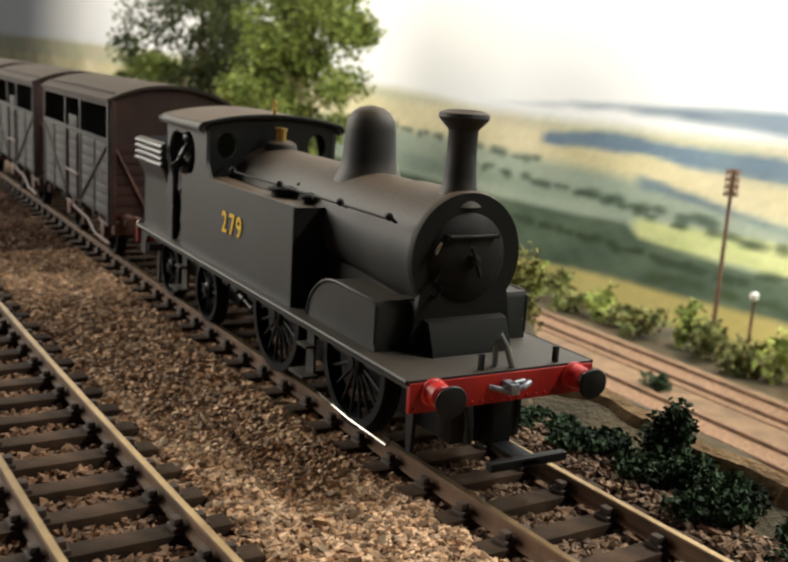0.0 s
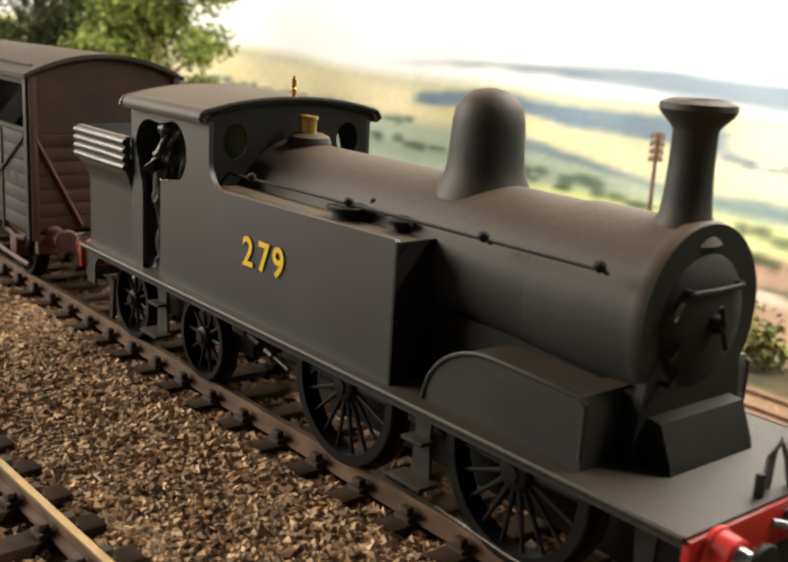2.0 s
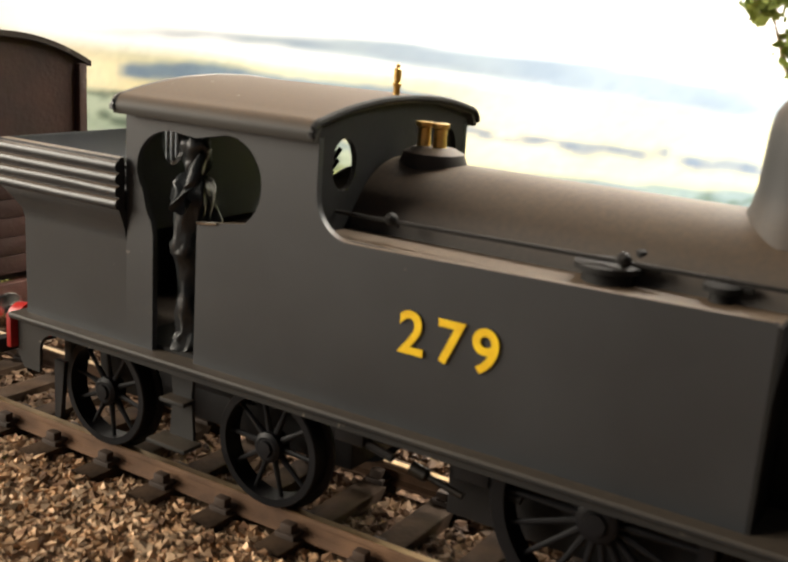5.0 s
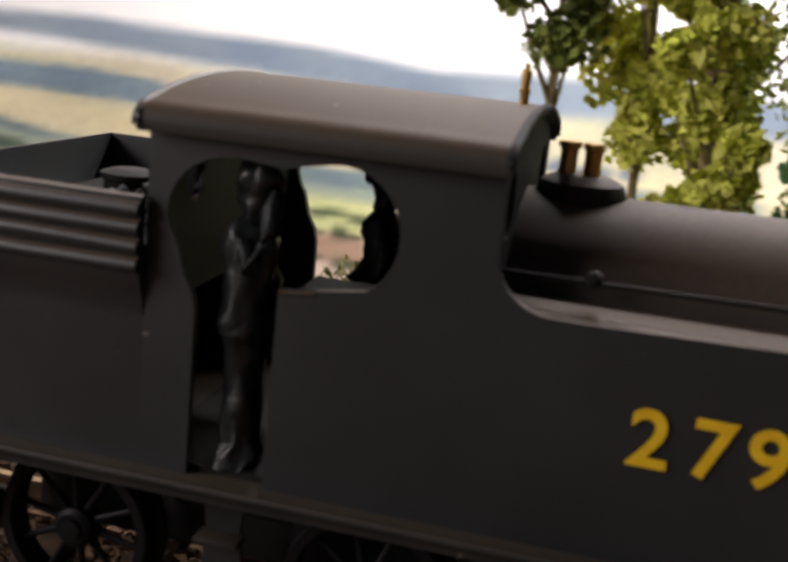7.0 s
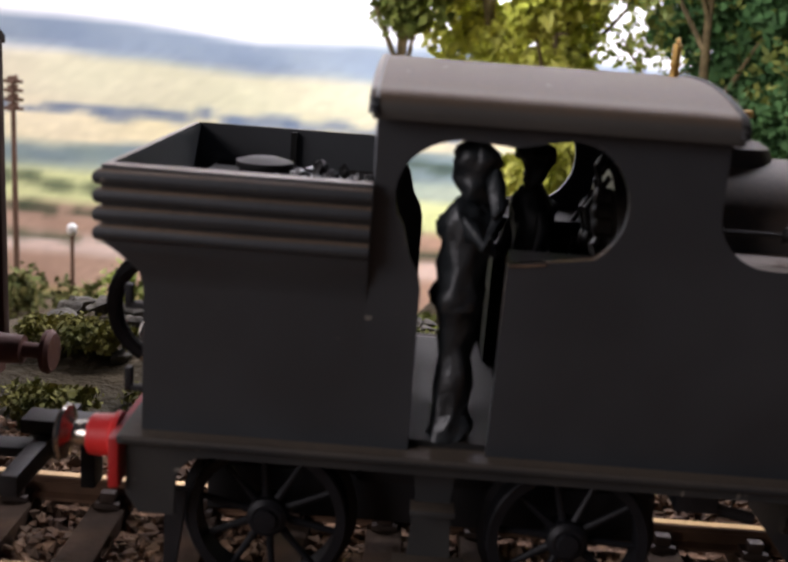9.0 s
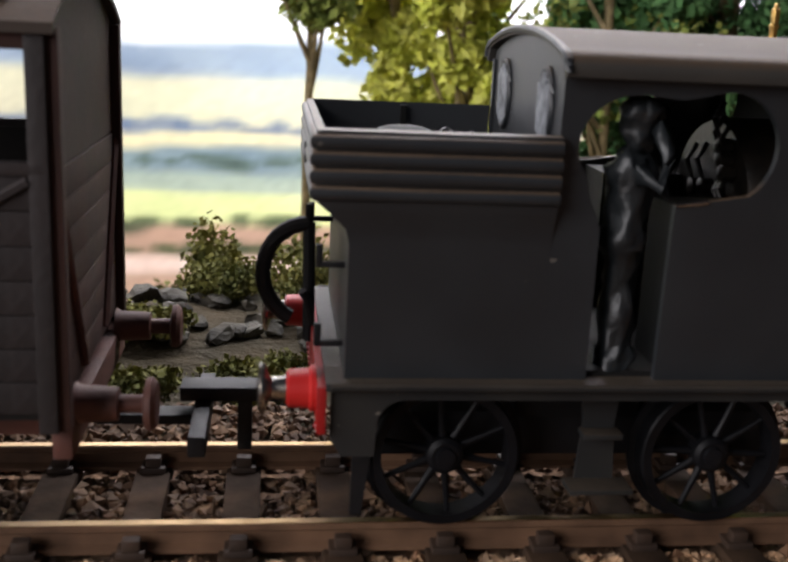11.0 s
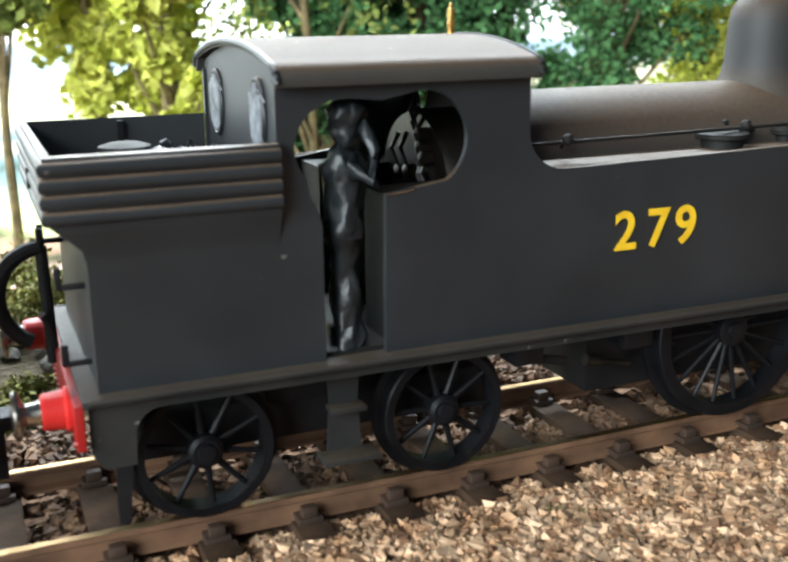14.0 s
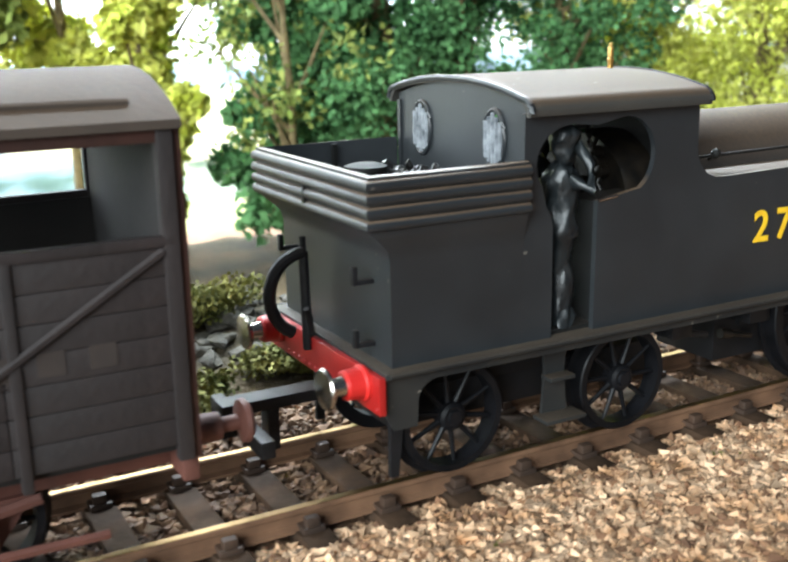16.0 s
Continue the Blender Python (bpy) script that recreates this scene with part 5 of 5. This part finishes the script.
random.seed(4)
stones("ballast", 46000, (-60, 200, -44, -9), STONE, "coarse pinkish brown granite ballast", 1, keep=heap)
stones("ballast_stained", 20000, (-260, 200, -70, -9), STAINED, "rust-stained brown ballast", 2, (0.4, 0.9), heap)
stones("ballast_stained", 6000, (-60, 200, -80, -40), STAINED, "dark stained ballast of the nearer track", 3, (0.45, 0.9), heap)
stones("ballast_between", 16000, (-60, 200, -9, 26), STONEGREY, "dull ballast between and beyond the rails", 4, (0.4, 0.9), heap)

# weeds
rng = random.Random(21)
for k, (x, y) in enumerate(((44, -19), (46, -20.5), (20, -17), (34, -21), (2, -18), (64, -22), (-14, -19), (8, -24))):
    verts, faces = [], []
    leaf_cloud(verts, faces, (x, y, -3.0), 1.8, 70, 0.5, rng, 0.6)
    stuff_mesh("weed", verts, faces, MOSS, "small green weed tuft in the ballast", "weed", "")

bm = B()
box(bm, -1.8, 1.8, -14.3, 14.3, -4.4, -2.3, 0.2)
sleeper_mesh = mesh_of("sleeper", bm, SLEEPER)
bm = B()
box(bm, -1.3, 1.3, -1.6, 0.9, -2.5, -1.7, 0.2)
box(bm, -0.8, 0.8, -1.3, -0.1, -2.0, -0.7, 0.2)
chair_mesh = mesh_of("chair", bm, CHAIR)


def lay_track(fy, x0, x1, label):
    """Sleepers with the chairs that hold the rails."""
    k0, k1 = math.ceil(x0 / 9.4), math.floor(x1 / 9.4)
    for k in range(k0, k1 + 1):
        x = 9.4 * k + 1.9
        ang = math.degrees(math.atan((fy(x + 2) - fy(x - 2)) / 4))
        s = new("sleeper", sleeper_mesh)
        s.matrix_basis = pose(x * MM, fy(x) * MM, 0, 0, 0, ang)
        tagged(s, label, "sleeper", label)
        for side in (-1, 1):
            part_mesh("chair", chair_mesh, s, (0, side * 9.6, 0), (0, 0, 0 if side < 0 else 180))
            part_mesh("chair", chair_mesh, s, (0, side * 7.9, 0), (0, 0, 180 if side < 0 else 0))


lay_track(line_y, -250, 240, "dark wooden sleeper under the main track")
lay_track(near_y, -120, 220, "dark wooden sleeper under the nearer track")
